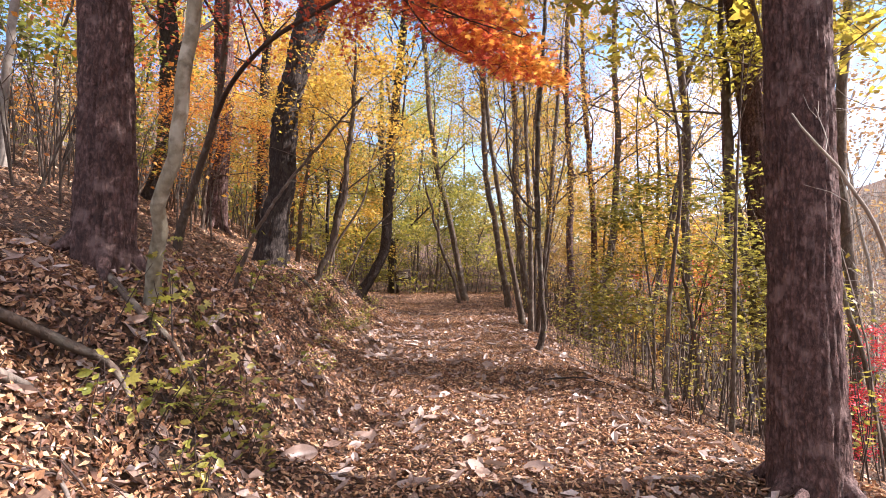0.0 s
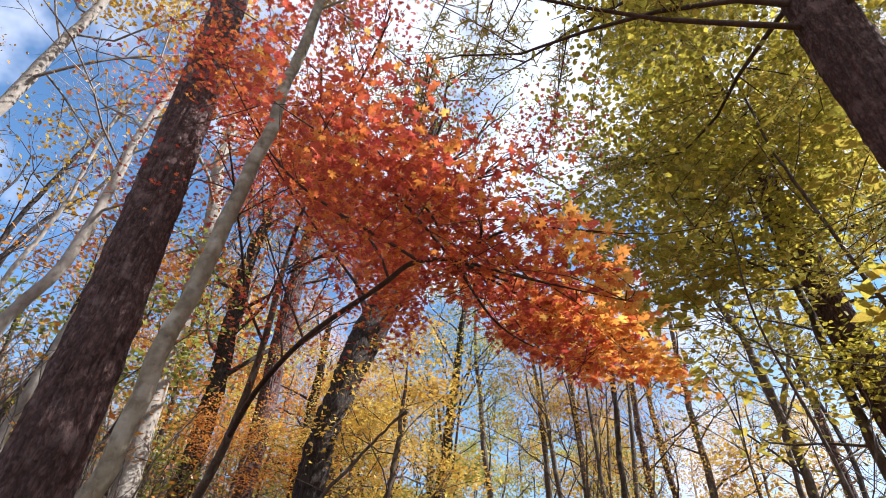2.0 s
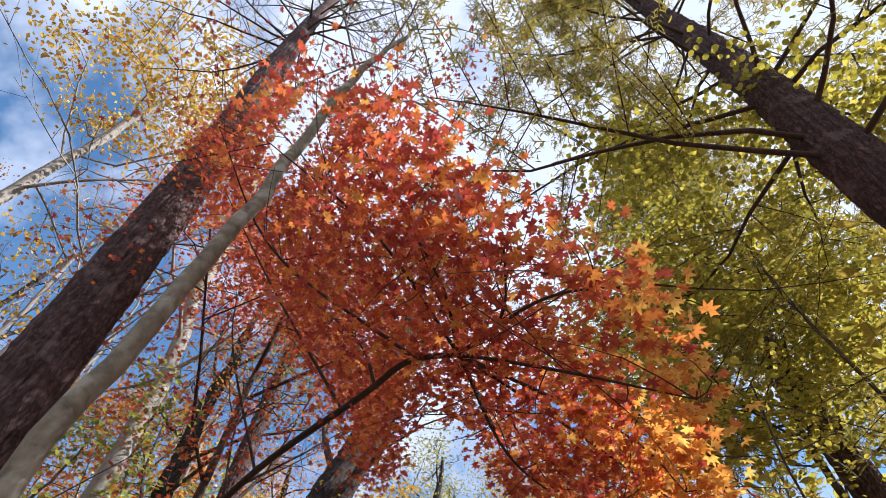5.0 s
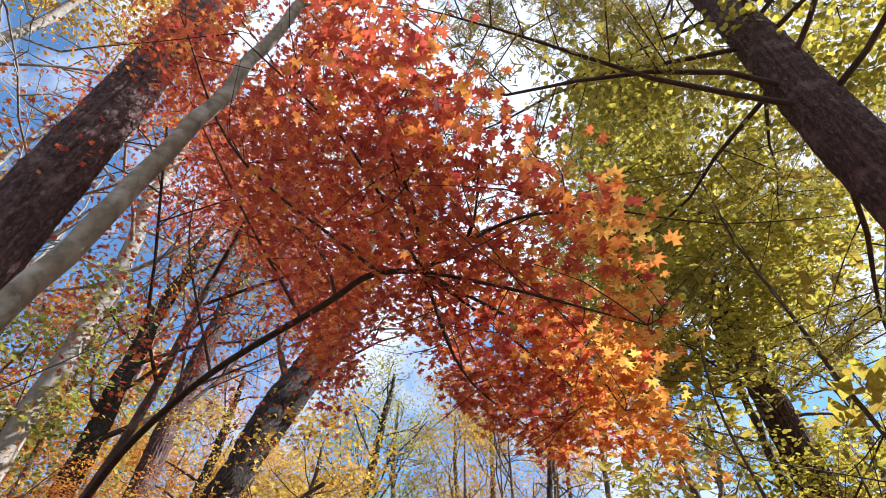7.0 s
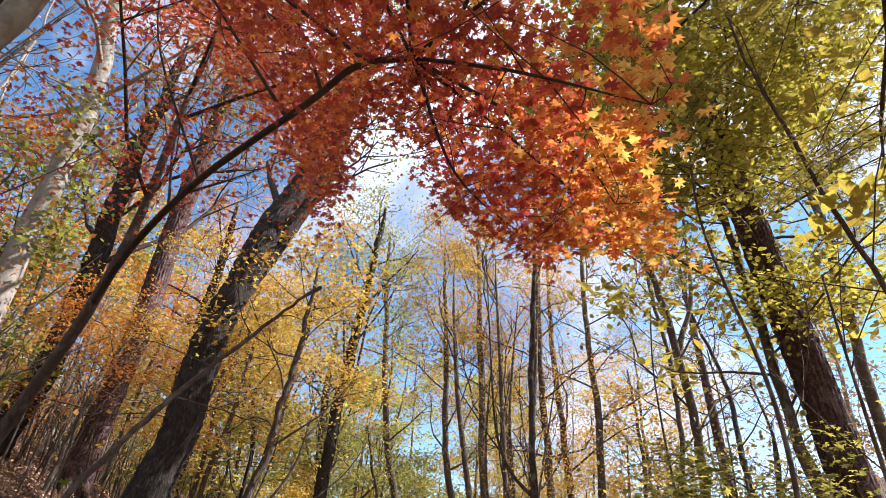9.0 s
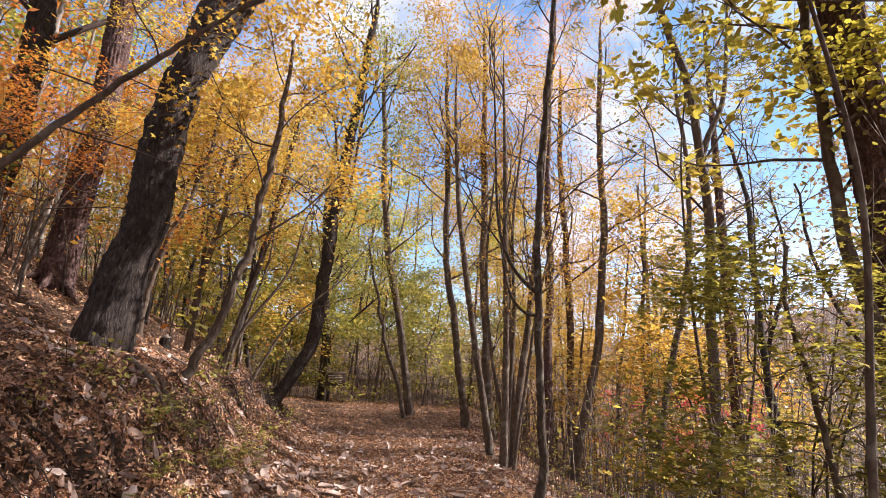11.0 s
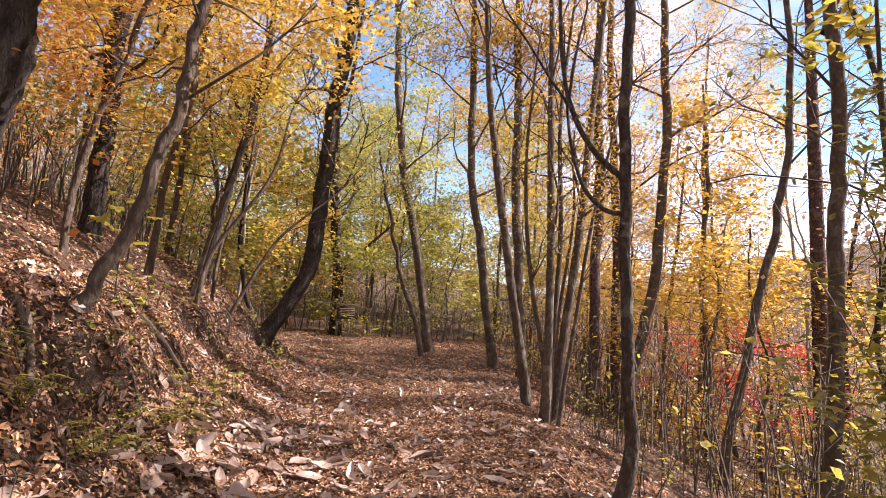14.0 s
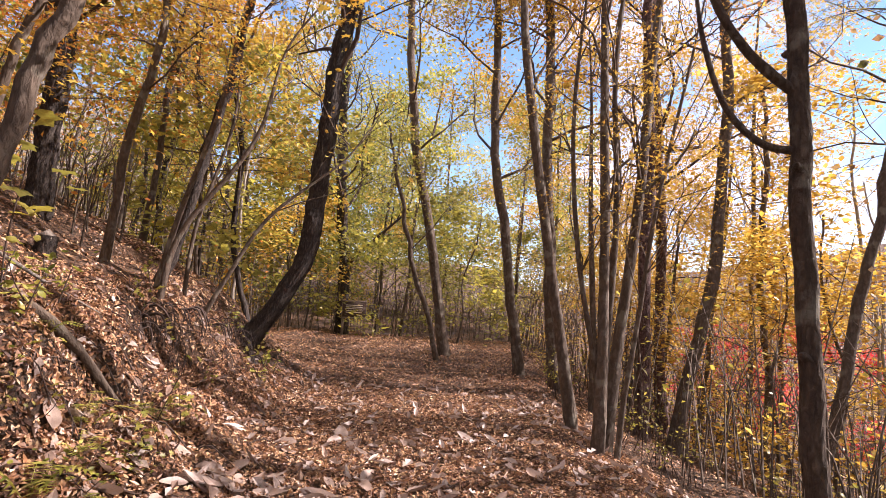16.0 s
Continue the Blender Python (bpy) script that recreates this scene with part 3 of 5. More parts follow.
tree("slender_tree", "reddish straight trunk on the slope", 4.1, 17.2, [(-.03, 0, 2), (-.05, 0, 4), (-.06, 0, 8), (.1, 0, 13)], .105, BARK_LARCH, 29, 12, .4, 2.2, .5, FAR_MAPLE, .1, .5, 7, .3, ORANGE, sides=9)
tree("slender_tree", "reddish trunk standing deeper down the slope", 5.6, 19.6, [(-.05, 0, 2), (-.15, 0, 6), (-.4, 0, 9), (-.5, 0, 13)], .12, BARK_LARCH, 30, 12, .4, 2.4, .5, FAR_MAPLE, .1, .5, 7, .3, YELLOW, sides=9)
forked = tree("forked_tree", "dark forked tree below the path with bare upper limbs", 5.6, 12.9, [(.06, 0, .6), (.1, 0, 2.2), (.15, 0, 4.5), (.18, 0, 7.0), (-.1, 0, 9.2), (-.5, 0, 10.5), (-.9, 0, 13.5)], .1, BARK_BROWN, 31, 12, .4, 2.6, .9, OVAL, .08, .8, 1, .3, LIME, sides=10)
fork = Soup()
zo = float(rough_height(5.6, 12.9))
tube(fork, spline([(5.78, 12.9, zo + 7.0), (6.0, 12.9, zo + 7.7), (6.45, 12.95, zo + 8.7), (6.7, 13.0, zo + 10.5), (6.9, 13.0, zo + 13)], 22), [.07, .062, .05, .035, .012], 9)
part("fork", local(fork, forked), BARK_BROWN, forked)
tree("slender_tree", "thin dark tree bending over the lower slope", 5.5, 14.9, [(.15, 0, .9), (.45, 0, 2.1), (.92, 0, 4.6), (1.17, 0, 7.2), (1.05, 0, 9.3), (1.0, 0, 11)], .075, BARK_BROWN, 38, 9, .5, 1.8, .8, OVAL, .08, .8, 1, .3, LIME, sides=8)
tree("slender_tree", "tall straight stem just below the path's edge", 2.95, 18.6, [(-.1, 0, 1.0), (-.37, 0, 4.2), (-.5, 0, 8), (-.6, 0, 13)], .115, BARK_BROWN, 39, 13, .4, 2.4, .8, OVAL, .11, .7, 11, .3, YELLOW, sides=9)
tree("leaning_tree", "thin brown tree leaning out from the bank", -2.52, 10.7, [(.1, 0, .2), (.37, 0, .82), (.48, 0, 1.6), (.56, 0, 2.5), (.75, 0, 4.8)], .058, BARK_BROWN, 32, 9, .4, 1.5, .6, SMALL_MAPLE, .085, .45, 9, .24, YELLOW, sides=9)
tree("leaning_tree", "dark crooked sapling rooted above the hollow in the bank", -3.35, 15.1, [(.1, 0, .3), (.4, 0, 1.6), (.55, 0, 2.6), (.68, 0, 3.4), (.95, 0, 6.5)], .075, BARK_ROUGH, 33, 7, .5, 1.3, .7, SMALL_MAPLE, .085, .5, 5, .24, YELLOW, sides=8)
tree("leaning_tree", "grey sapling on the hillside", -4.07, 15.07, [(.08, 0, 1.6), (.25, 0, 2.9), (.5, 0, 6)], .06, BARK_BROWN, 34, 7, .4, 1.5, .7, FAR_MAPLE, .09, .5, 7, .26, ORANGE, sides=8)
tree("hillside_tree", "brown rough tree on the hillside", -5.2, 15.3, [(.02, 0, 1.6), (.02, 0, 3), (.1, 0, 8)], .14, BARK_ROUGH, 35, 10, .35, 2.2, .6, FAR_MAPLE, .1, .5, 7, .3, ORANGE, sides=10)
tree("arching_branch_tree", "thin curved stem arching from the bank", -2.3, 5.9, [(.12, 0, .35), (.36, .1, .9), (.7, .25, 1.45), (1.05, .4, 2.0), (1.3, .5, 2.3)], .022, BARK_BROWN, 36, 5, .55, .7, .4, None, levels=1, kids=3, sides=7)
tree("sign_tree", "old grey forked tree behind the notice board", -2.6, 28.2, [(-.02, 0, 1), (-.05, 0, 2.6), (-.3, 0, 4.5), (-.6, 0, 8), (-.6, 0, 12)], .2, BARK_ROUGH, 37, 16, .22, 3.6, .8, OVAL, .11, .8, 5, .35, GREEN, sides=10)

# the dark post-like tree with two upswept limbs
PX, PY = 1.78, 10.25
e = plant("forked_tree", "dark lichened tree with two upswept limbs at the path's edge", "tree", PX, PY)
t, rng = Soup(), np.random.default_rng(41)
post_line = even(stem_line(PX, PY, [(.1, 0, .3), (.13, 0, .6), (.09, 0, 1.1), (.06, 0, 1.7), (.04, 0, 2.4), (.02, 0, 3.05), (.05, 0, 4.4), (.2, 0, 6.6), (.3, 0, 9)]), 200)
post_line[:, 0] += .008 * np.sin(post_line[:, 2] * 5.3) + .006 * np.sin(post_line[:, 2] * 11 + 1)
shaggy(t, post_line, [.08, .052, .047, .045, .043, .042, .041, .04, .037, .032, .027, .02, .012], 40, .009, rng)
for q in (1.35, 1.9, 2.25, 2.85, 3.15):                    # knots
    k = int(np.argmin(np.abs(post_line[:, 2] - q)))
    a = q * 7.3
    w = np.array([math.cos(a), math.sin(a), .2])
    tube(t, np.array([post_line[k] + w * .03, post_line[k] + w * .062, post_line[k] + w * .075]), [.028, .022, .012], 7, .1, rng)
part("trunk", local(t, e), BARK_POST, e)
limb_a = Soup()
tube(limb_a, spline([(PX + .05, PY, 2.62), (PX - .08, PY + .02, 2.72), (PX - .26, PY + .03, 2.9), (PX - .4, PY + .03, 3.15), (PX - .5, PY + .03, 3.5), (PX - .56, PY + .03, 4.2), (PX - .66, PY + .03, 6.5)], 26), [.03, .026, .023, .021, .018, .014, .007], 9, .06, rng)
part("limb", local(limb_a, e), BARK_POST, e)
limb_b = Soup()
tube(limb_b, spline([(PX + .05, PY, 2.34), (PX - .12, PY + .05, 2.38), (PX - .28, PY + .08, 2.55), (PX - .38, PY + .1, 2.85), (PX - .44, PY + .1, 3.2), (PX - .5, PY + .1, 4.0)], 18), [.021, .018, .015, .011, .005], 8, .06, rng)
part("limb", local(limb_b, e), BARK_POST, e)
for q, d in (((PX + .1, PY, 5.2), (.4, .3, .8)), ((PX + .2, PY, 6.6), (-.5, .3, .8)), ((PX - .6, PY, 5.0), (-.4, -.3, .8)), ((PX - .64, PY, 6.0), (.2, .5, .8)), ((PX - .44, PY + .1, 3.2), (-.2, 0, 1)), ((PX - .4, PY, 3.15), (-.5, .1, .7))):
    b = Soup()
    grow(b, q, d, 1.4, .014, 2, [], rng, kids=3)
    part("branch", local(b, e), BARK_POST, e)


def stems(label, x, y, tops, r, mat, seed, leaf_mat=None, per=4):
    """Several stems springing from one stool, each a part."""
    rng = np.random.default_rng(seed)
    e = plant("multi_stemmed_tree", label, "tree", x, y)
    tips = []
    for k, (dx, dy, h) in enumerate(tops):
        fx, fy = x + .28 * rng.normal(), y + .28 * rng.normal()
        s = Soup()
        line = stem_line(fx, fy, [(dx * .1 + rng.normal() * .04, dy * .1, h * .2), (dx * .45 + rng.normal() * .12, dy * .4, h * .5), (dx * .8 + rng.normal() * .12, dy * .8, h * .8), (dx, dy, h)])
        rr = r * rng.uniform(.7, 1.15)
        tube(s, line, [rr * 1.3, rr, rr * .85, rr * .7, rr * .45, .01], 9, .03, rng)
        part("stem", local(s, e), mat, e)
        for j in range(4):
            i = int(len(line) * rng.uniform(.45, .95))
            b = Soup()
            grow(b, line[i], (rng.normal() * .6, rng.normal() * .6, .8), rng.uniform(.9, 1.8), rr * .3, 1, tips, rng, kids=4)
            part("branch", local(b, e), mat, e)
    if leaf_mat:
        c = Soup()
        tp = np.repeat(np.array(tips), per, 0)
        leaves(c, OVAL, tp + rng.normal(size=tp.shape) * .22, .08, rng, .8)
        part("crown", local(c, e), leaf_mat, e)
    return e


def clump(label, x, y, lines, mat, seed, leaf_mat, per):
    """Stems of one stool given singly: foot, radius, and steps (sideways, up) from the foot."""
    rng = np.random.default_rng(seed)
    e = plant("multi_stemmed_tree", label, "tree", x, y)
    tips = []
    for fx, fy, r, steps in lines:
        s = Soup()
        line = even(stem_line(fx, fy, [(a, 0, c) for a, c in steps]), 60)
        wind = np.cumsum(np.cumsum(rng.normal(size=(60, 2)), 0) * .0012, 0)
        line[:, :2] += wind - np.linspace(0, 1, 60)[:, None] * wind[-1]
        tube(s, line, [r * 1.25, r * .9, r * .82, r * .78, r * .7, r * .6, r * .45, .01], 11, .05, rng)
        part("stem", local(s, e), mat, e)
        for j in range(7):
            i = int(60 * rng.uniform(.3, .97))
            b = Soup()
            grow(b, line[i], (rng.normal() * .6, rng.normal() * .6, .9), rng.uniform(.8, 2.0), r * .28, 2, tips, rng, kids=3)
            part("branch", local(b, e), mat, e)
    c = Soup()
    tp = np.repeat(np.array(tips), per, 0)
    leaves(c, FAR_MAPLE, tp + rng.normal(size=tp.shape) * np.array([.24, .24, .08]), .065, rng, .5)
    part("crown", local(c, e), leaf_mat, e)


clump("clump of slender grey-brown stems at the path's edge", 2.3, 14.7,
      [(2.21, 15.1, .085, [(-.1, .5), (-.5, 2.3), (-.8, 4.2), (-.97, 5.8), (-1.1, 9)]), (2.29, 14.3, .075, [(-.02, .8), (-.07, 2.8), (-.13, 5.5), (-.2, 9)]),
       (2.4, 14.45, .04, [(-.05, .8), (-.3, 2.4), (-.42, 4.2), (-.35, 6.5)]), (2.62, 14.9, .085, [(.04, .8), (.12, 2.2), (.3, 4.6), (.5, 6.4), (.8, 9)]),
       (2.45, 14.6, .05, [(.03, .9), (.12, 3), (.1, 5), (.3, 8)]), (2.5, 14.2, .035, [(.1, .9), (.35, 2.6), (.75, 4.6), (1.0, 6)])], BARK_BROWN, 51, YELLOW, 5)
stems("clump of thin crooked stems behind the path's edge", 3.4, 17.0, [(-.3, .1, 7), (.3, .2, 8), (.1, 0, 6)], .05, BARK_BROWN, 52, YELLOW, 6)
stems("clump of thin grey stems low on the slope", 3.7, 9.9, [(-.1, 0, 6), (.5, .1, 5.5)], .025, BARK_BROWN, 53, LIME, 3)
stems("pair of thin stems rising beside the path", 2.95, 6.6, [(.05, 0, 6), (.35, .2, 4.5)], .03, BARK_BROWN, 54, LIME, 1)
stems("clump of thin bare stems leaning from the bank", -3.3, 15.4, [(1.6, .2, 4.2), (.9, 0, 4.8), (2.0, .4, 3.0), (.5, 0, 5)], .035, BARK_BROWN, 55, YELLOW, 2)

# ---- the red maple over the path ----


def inside(px, py, poly):
    res = np.zeros(len(px), bool)
    for (x0, y0), (x1, y1) in zip(poly, poly[1:] + poly[:1]):
        hit = ((y0 > py) != (y1 > py)) & (px < (x1 - x0) * (py - y0) / (y1 - y0 + 1e-9) + x0)
        res ^= hit
    return res


def red_maple():
    rng = np.random.default_rng(7)
    e = plant("maple_tree", "red and orange maple spreading level sprays above the path", "tree", -3.65, 7.4)
    t, b, c = Soup(), Soup(), Soup()
    z = float(rough_height(-3.65, 7.4))
    tube(t, spline([(-3.7, 7.45, z - .2), (-3.6, 7.4, z + .3), (-3.3, 7.2, 2.8), (-2.95, 6.9, 3.5), (-2.75, 6.7, 4.4), (-2.6, 6.4, 5.6), (-2.3, 6.0, 7.2)], 30), [.075, .06, .05, .045, .04, .03, .012], 9, .03, rng)
    part("trunk", local(t, e), BARK_BROWN, e)
    main = spline([(-2.95, 6.9, 3.5), (-2.5, 6.3, 3.75), (-1.8, 5.5, 3.9), (-.95, 4.6, 3.85), (-.66, 4.26, 3.81), (-.37, 4.09, 3.72)], 26)
    tube(b, main, [.034, .026, .02, .016], 7)
    part("branch", local(b, e), TWIG, e)
    outline = [(-1.5, 3.05), (-2.3, 3.7), (-3.3, 4.1), (-3.2, 5.6), (-2.6, 6.8), (-1.75, 7.3), (-1.3, 7.5), (-.98, 6.6), (-.8, 5.8), (-.82, 5.1), (-.58, 4.8), (-.27, 4.85), (-.2, 5.25),
               (.09, 5.75), (.46, 5.6), (.67, 5.65), (.75, 5.25), (.92, 4.92), (1.06, 5.0), (1.17, 4.74), (.91, 4.34), (.7, 4.05), (.56, 3.6), (.38, 3.42), (.34, 3.15), (.1, 3.15), (-.17, 3.12), (-.3, 2.9), (-.55, 2.78), (-.7, 2.66), (-.9, 2.62), (-1.15, 2.75)]

    def sheet(x, y):
        return 2.51 - .464 * x + .24 * y + .6 * np.maximum(0, -1 - x)
    # boughs reach from the fork to all parts of the spray
    ends = [(.3, 3.2), (.55, 3.7), (1.05, 4.9), (.65, 5.5), (.1, 5.6), (-.2, 3.15), (-.75, 2.95), (-1.3, 3.1), (-1.9, 3.3), (-2.4, 4.2), (-1.4, 4.4), (-1.5, 6.6), (-2.3, 6.3), (-2.7, 5.4), (.1, 4.9), (.7, 4.4)]
    twigs = []
    for ex, ey in ends:
        s = main[-1] if ex > -.5 else main[int(np.argmin(np.hypot(main[:, 0] - ex * .7, main[:, 1] - ey)))]
        g = np.array([ex, ey, sheet(ex, ey) + rng.uniform(-.05, .15)])
        mid = (s + g) / 2 + rng.normal(size=3) * np.array([.15, .15, .05])
        line = spline([s, mid, g], 14)
        b = Soup()
        tube(b, line, [.012, .008, .003], 5)
        for k in range(9):
            p = line[rng.integers(3, 14)]
            q = p + rng.normal(size=3) * np.array([.35, .35, .06])
            tw = spline([p, (p + q) / 2 + rng.normal(size=3) * .04, q], 5)
            tube(b, tw, [.004, .0015], 3)
            twigs.append(tw)
        part("branch", local(b, e), TWIG, e)
    n = 33000
    px, py = rng.uniform(-3.1, 1.3, n), rng.uniform(2.7, 7.4, n)
    gap = np.sin(3.1 * px + 1.4 * np.sin(2.3 * py)) * np.sin(2.9 * py + .8) + .5 * np.sin(7.3 * px - 2 * py) * np.sin(6.1 * py + 3 * px)
    keep = inside(px + .07 * rng.normal(size=n), py + .07 * rng.normal(size=n), outline) & (gap > -.78 - .2 * (px > -.6) + .2 * rng.normal(size=n))
    px, py = px[keep], py[keep]
    layer = rng.choice([0, .1, .22, .4, .65, 1.0], len(px), p=[.36, .22, .17, .12, .08, .05]) * np.clip((-px + 1.2) / 2, .25, 1)
    layer = layer + .25 * (px < -1.2) + .28 * rng.normal(size=len(px)) * (px < -.9)
    d = np.abs((px + 1.0) * .75 + (py - 2.9) * .66)          # keep clear of the beech's stem
    free = (d > .13) | (px > -.85) | (py > 3.8)
    px, py, layer = px[free], py[free], layer[free]
    at = np.stack([px, py, sheet(px, py) + layer + .03 * rng.normal(size=len(px))], -1)
    # more leaves towards the tip take the sunlit colour
    sunny = rng.uniform(size=len(at)) < np.interp(at[:, 0] - .25 * (at[:, 1] - 4), [-.2, .3, .5, .8], [.04, .25, .7, .85])
    broad = np.clip(.066 + .007 * at[:, 0], .05, .072)
    leaves(c, MAPLE, at[~sunny], broad[~sunny], rng, .42)
    tip = Soup()
    leaves(tip, MAPLE, at[sunny], broad[sunny], rng, .42)
    part("crown", local(tip, e), SUNNY, e, "orange-yellow tip leaves with the sun's glow in their colour")
    # looser leaves round the main bough
    m = 1500
    q = rng.normal(size=(m, 3)) * np.array([.62, .6, .33]) + np.array([-2.5, 5.9, 4.5])
    keep = np.sin(4.1 * q[:, 0] + q[:, 1]) * np.sin(3.7 * q[:, 1] + 2 * q[:, 2]) > -.35
    leaves(c, MAPLE, q[keep], .055, rng, .4)
    part("crown", local(c, e), RED, e)
    # the higher sprays towards the hillside
    c2, tips = Soup(), []
    for q, d in (((-2.6, 6.4, 5.6), (.5, -.8, .35)), ((-2.5, 6.3, 5.2), (.9, -.5, .3)), ((-2.3, 6.0, 7.0), (.6, -.6, .2)), ((-2.75, 6.7, 4.5), (-.3, -.8, .4)), ((-2.3, 6, 7), (-.6, .1, .3))):
        b2 = Soup()
        grow(b2, q, d, 2.4, .022, 2, tips, rng, .16, .0, 5)
        part("branch", local(b2, e), TWIG, e)
    tp = np.repeat(np.array(tips), 14, 0)
    leaves(c2, MAPLE, tp + rng.normal(size=tp.shape) * np.array([.22, .22, .06]), .052, rng, .38)
    part("crown", local(c2, e), RED, e)


red_maple()

# yellow-green tree beside the larch
tree("linden_tree", "yellow-green round-leaved tree spreading beside the larch", 4.7, 5.7, [(-.3, 0, 1.5), (-.8, .05, 3.2), (-1.3, .1, 5), (-1.6, .1, 7), (-1.7, .1, 9)], .026, BARK_BROWN, 61,
     18, .5, 2.3, .25, ROUND, .066, .5, 22, .3, OLIVE, levels=2, kids=4, sides=9)

tree("magnolia_tree", "tall magnolia with very large ochre-green leaves below the path", 4.75, 8.0, [(-.05, .1, 1.6), (-.2, .3, 3.4), (-.3, .5, 5.2), (-.35, .6, 7.5), (-.3, .6, 9.5)], .075, BARK_BROWN, 62,
     16, .5, 2.6, .35, oval(.42, .05, .12), .24, .45, 5, .24, MAGNOLIA, levels=2, kids=3, sides=10)

# ---- woodland to both sides, from a few kinds ----
kinds = []


def kind_of(name, label, h, r, mat, seed, leaf, lmat, size, per, limbs=9, low=.4, limb=2.2, lift=.7, tilt=.7, spread=.32, x=-9, y=20, lean=.3, levels=2, kids=3):
    o = tree(name, label, x, y, [(lean * .3, 0, h * .2), (lean * .2, lean * .2, h * .45), (lean, 0, h * .75), (lean * 1.3, lean * .4, h)], r, mat, seed, limbs, low, limb, lift, leaf, size, tilt, per, spread, lmat, levels, kids, 7, crook=.03, rise=.03)
    kinds.append(o)
    return o


y_maple = kind_of("maple_tree", "slim maple with golden yellow autumn leaves", 7.5, .06, BARK_BROWN, 71, DIAMOND, YELLOW, .11, 10, 10, .3, 2.0, .25, .45, x=-5.2, y=18.2)
o_maple = kind_of("maple_tree", "slim maple with orange autumn leaves", 6.5, .055, BARK_BROWN, 72, DIAMOND, ORANGE, .11, 10, 10, .28, 1.9, .25, .45, x=-7.6, y=18.6)
c_maple = kind_of("maple_tree", "small crimson maple low on the slope", 3.0, .035, BARK_BROWN, 73, FAR_MAPLE, CRIMSON, .12, 13, 12, .45, 1.5, .02, .35, .2, x=10.15, y=26)
g_tree = kind_of("young_tree", "tall young tree with green and yellowing leaves", 10, .06, BARK_BROWN, 74, DIAMOND, GREEN, .13, 14, 13, .16, 2.4, .4, x=-1.5, y=31)
l_tree = kind_of("young_tree", "tall young tree with yellow-green leaves", 10.5, .06, BARK_BROWN, 75, DIAMOND, LIME, .13, 13, 13, .2, 2.3, .35, x=4.2, y=31)
t_tree = kind_of("young_tree", "thin tree with sparse tan leaves", 11, .06, BARK_PALE, 76, DIAMOND, TAN, .12, 5, 11, .35, 2.3, .9, x=9.2, y=13)
b_tree = kind_of("bare_tree", "leafless thin grey tree", 9, .045, BARK_PALE, 77, None, None, .1, 0, 10, .25, 2.0, .9, x=-8.2, y=16.5)
b_tree2 = kind_of("bare_tree", "leafless crooked brown tree", 8, .055, BARK_ROUGH, 78, DIAMOND, TAN, .1, 1, 10, .25, 2.2, .9, x=-9.5, y=10.5, lean=.8)
y_tree = kind_of("young_tree", "tall slim tree with yellow and amber leaves", 11, .06, BARK_BROWN, 79, DIAMOND, YELLOW, .13, 11, 13, .22, 2.2, .5, x=9.6, y=29)
low_lime = kind_of("understory_tree", "low spreading tree with layered yellow-green leaves", 5, .035, BARK_BROWN, 84, DIAMOND, LIME, .15, 8, 13, .14, 2.0, .12, .4, .3, x=1.6, y=26.5, lean=.5)
low_green = kind_of("understory_tree", "low spreading tree with layered green leaves", 6, .04, BARK_BROWN, 85, DIAMOND, GREEN, .16, 8, 13, .14, 2.2, .12, .4, .3, x=-4.4, y=30.5, lean=.5)
low_gold = kind_of("understory_tree", "low spreading tree with layered golden leaves", 5, .035, BARK_BROWN, 86, DIAMOND, YELLOW, .12, 9, 12, .14, 1.9, .1, .35, .3, x=7.2, y=27.5, lean=.5)
spots = [(o.location.x, o.location.y) for o in kinds] + [(2.4, 3.6), (-2.8, 4.4), (5.5, 8.5), (-4.95, 11.5), (7.2, 15.4), (-3.25, 10.6), (-6.6, 12.2), (-2.75, 16.9), (.9, 21.7), (5.3, 12.5), (3.9, 15.3), (4.1, 17.2), (-2.35, 26.6), (-2, 24.5)]
rng = np.random.default_rng(5)


def scatter(n, lo, hi, choice, gap=1.3, grown=1.0):
    """Trees of the given kinds at free spots in a stretch of the plan."""
    done = 0
    for _ in range(n * 12):
        if done == n:
            return
        x, y = rng.uniform(lo[0], hi[0]), rng.uniform(lo[1], hi[1])
        if min((x - a) ** 2 + (y - c) ** 2 for a, c in spots) < gap * gap:
            continue
        spots.append((x, y))
        o, s = choice[rng.integers(len(choice))], rng.uniform(.75, 1.3) * grown
        copy_thing(o, pose(x, y, float(rough_height(x, y)), rng.normal() * 3, rng.normal() * 3, rng.uniform(0, 360)) @ Matrix.Diagonal((s, s, s, 1)))
        done += 1


scatter(22, (-14, 8), (-6, 22), [b_tree, b_tree2, b_tree, t_tree, b_tree2, low_green, b_tree, o_maple], 1.5)
scatter(20, (-32, 2), (-12, 50), [b_tree, b_tree2, t_tree, y_tree], 2.2)
scatter(26, (-16, 26.5), (3, 50), [g_tree, l_tree, low_green, low_lime, g_tree, y_tree, low_gold, l_tree], 1.9, 1.25)
scatter(10, (-9, 19.5), (-3.8, 30), [low_green, b_tree, low_lime, b_tree2, low_gold], 1.4)
scatter(5, (2.8, 26), (8, 33), [low_lime, low_gold, y_maple, g_tree], 1.5)
scatter(9, (6.5, 19), (12, 34), [y_maple, b_tree, b_tree, low_lime, low_gold, b_tree2], 1.5)
scatter(5, (5, 31), (12, 40), [y_tree, l_tree, y_tree, t_tree], 1.8)
scatter(12, (6.6, 6), (12, 18), [b_tree, b_tree2, b_tree], 1.2)
scatter(12, (6.5, 17), (15, 26), [b_tree, b_tree2, b_tree, low_gold], 1.3)
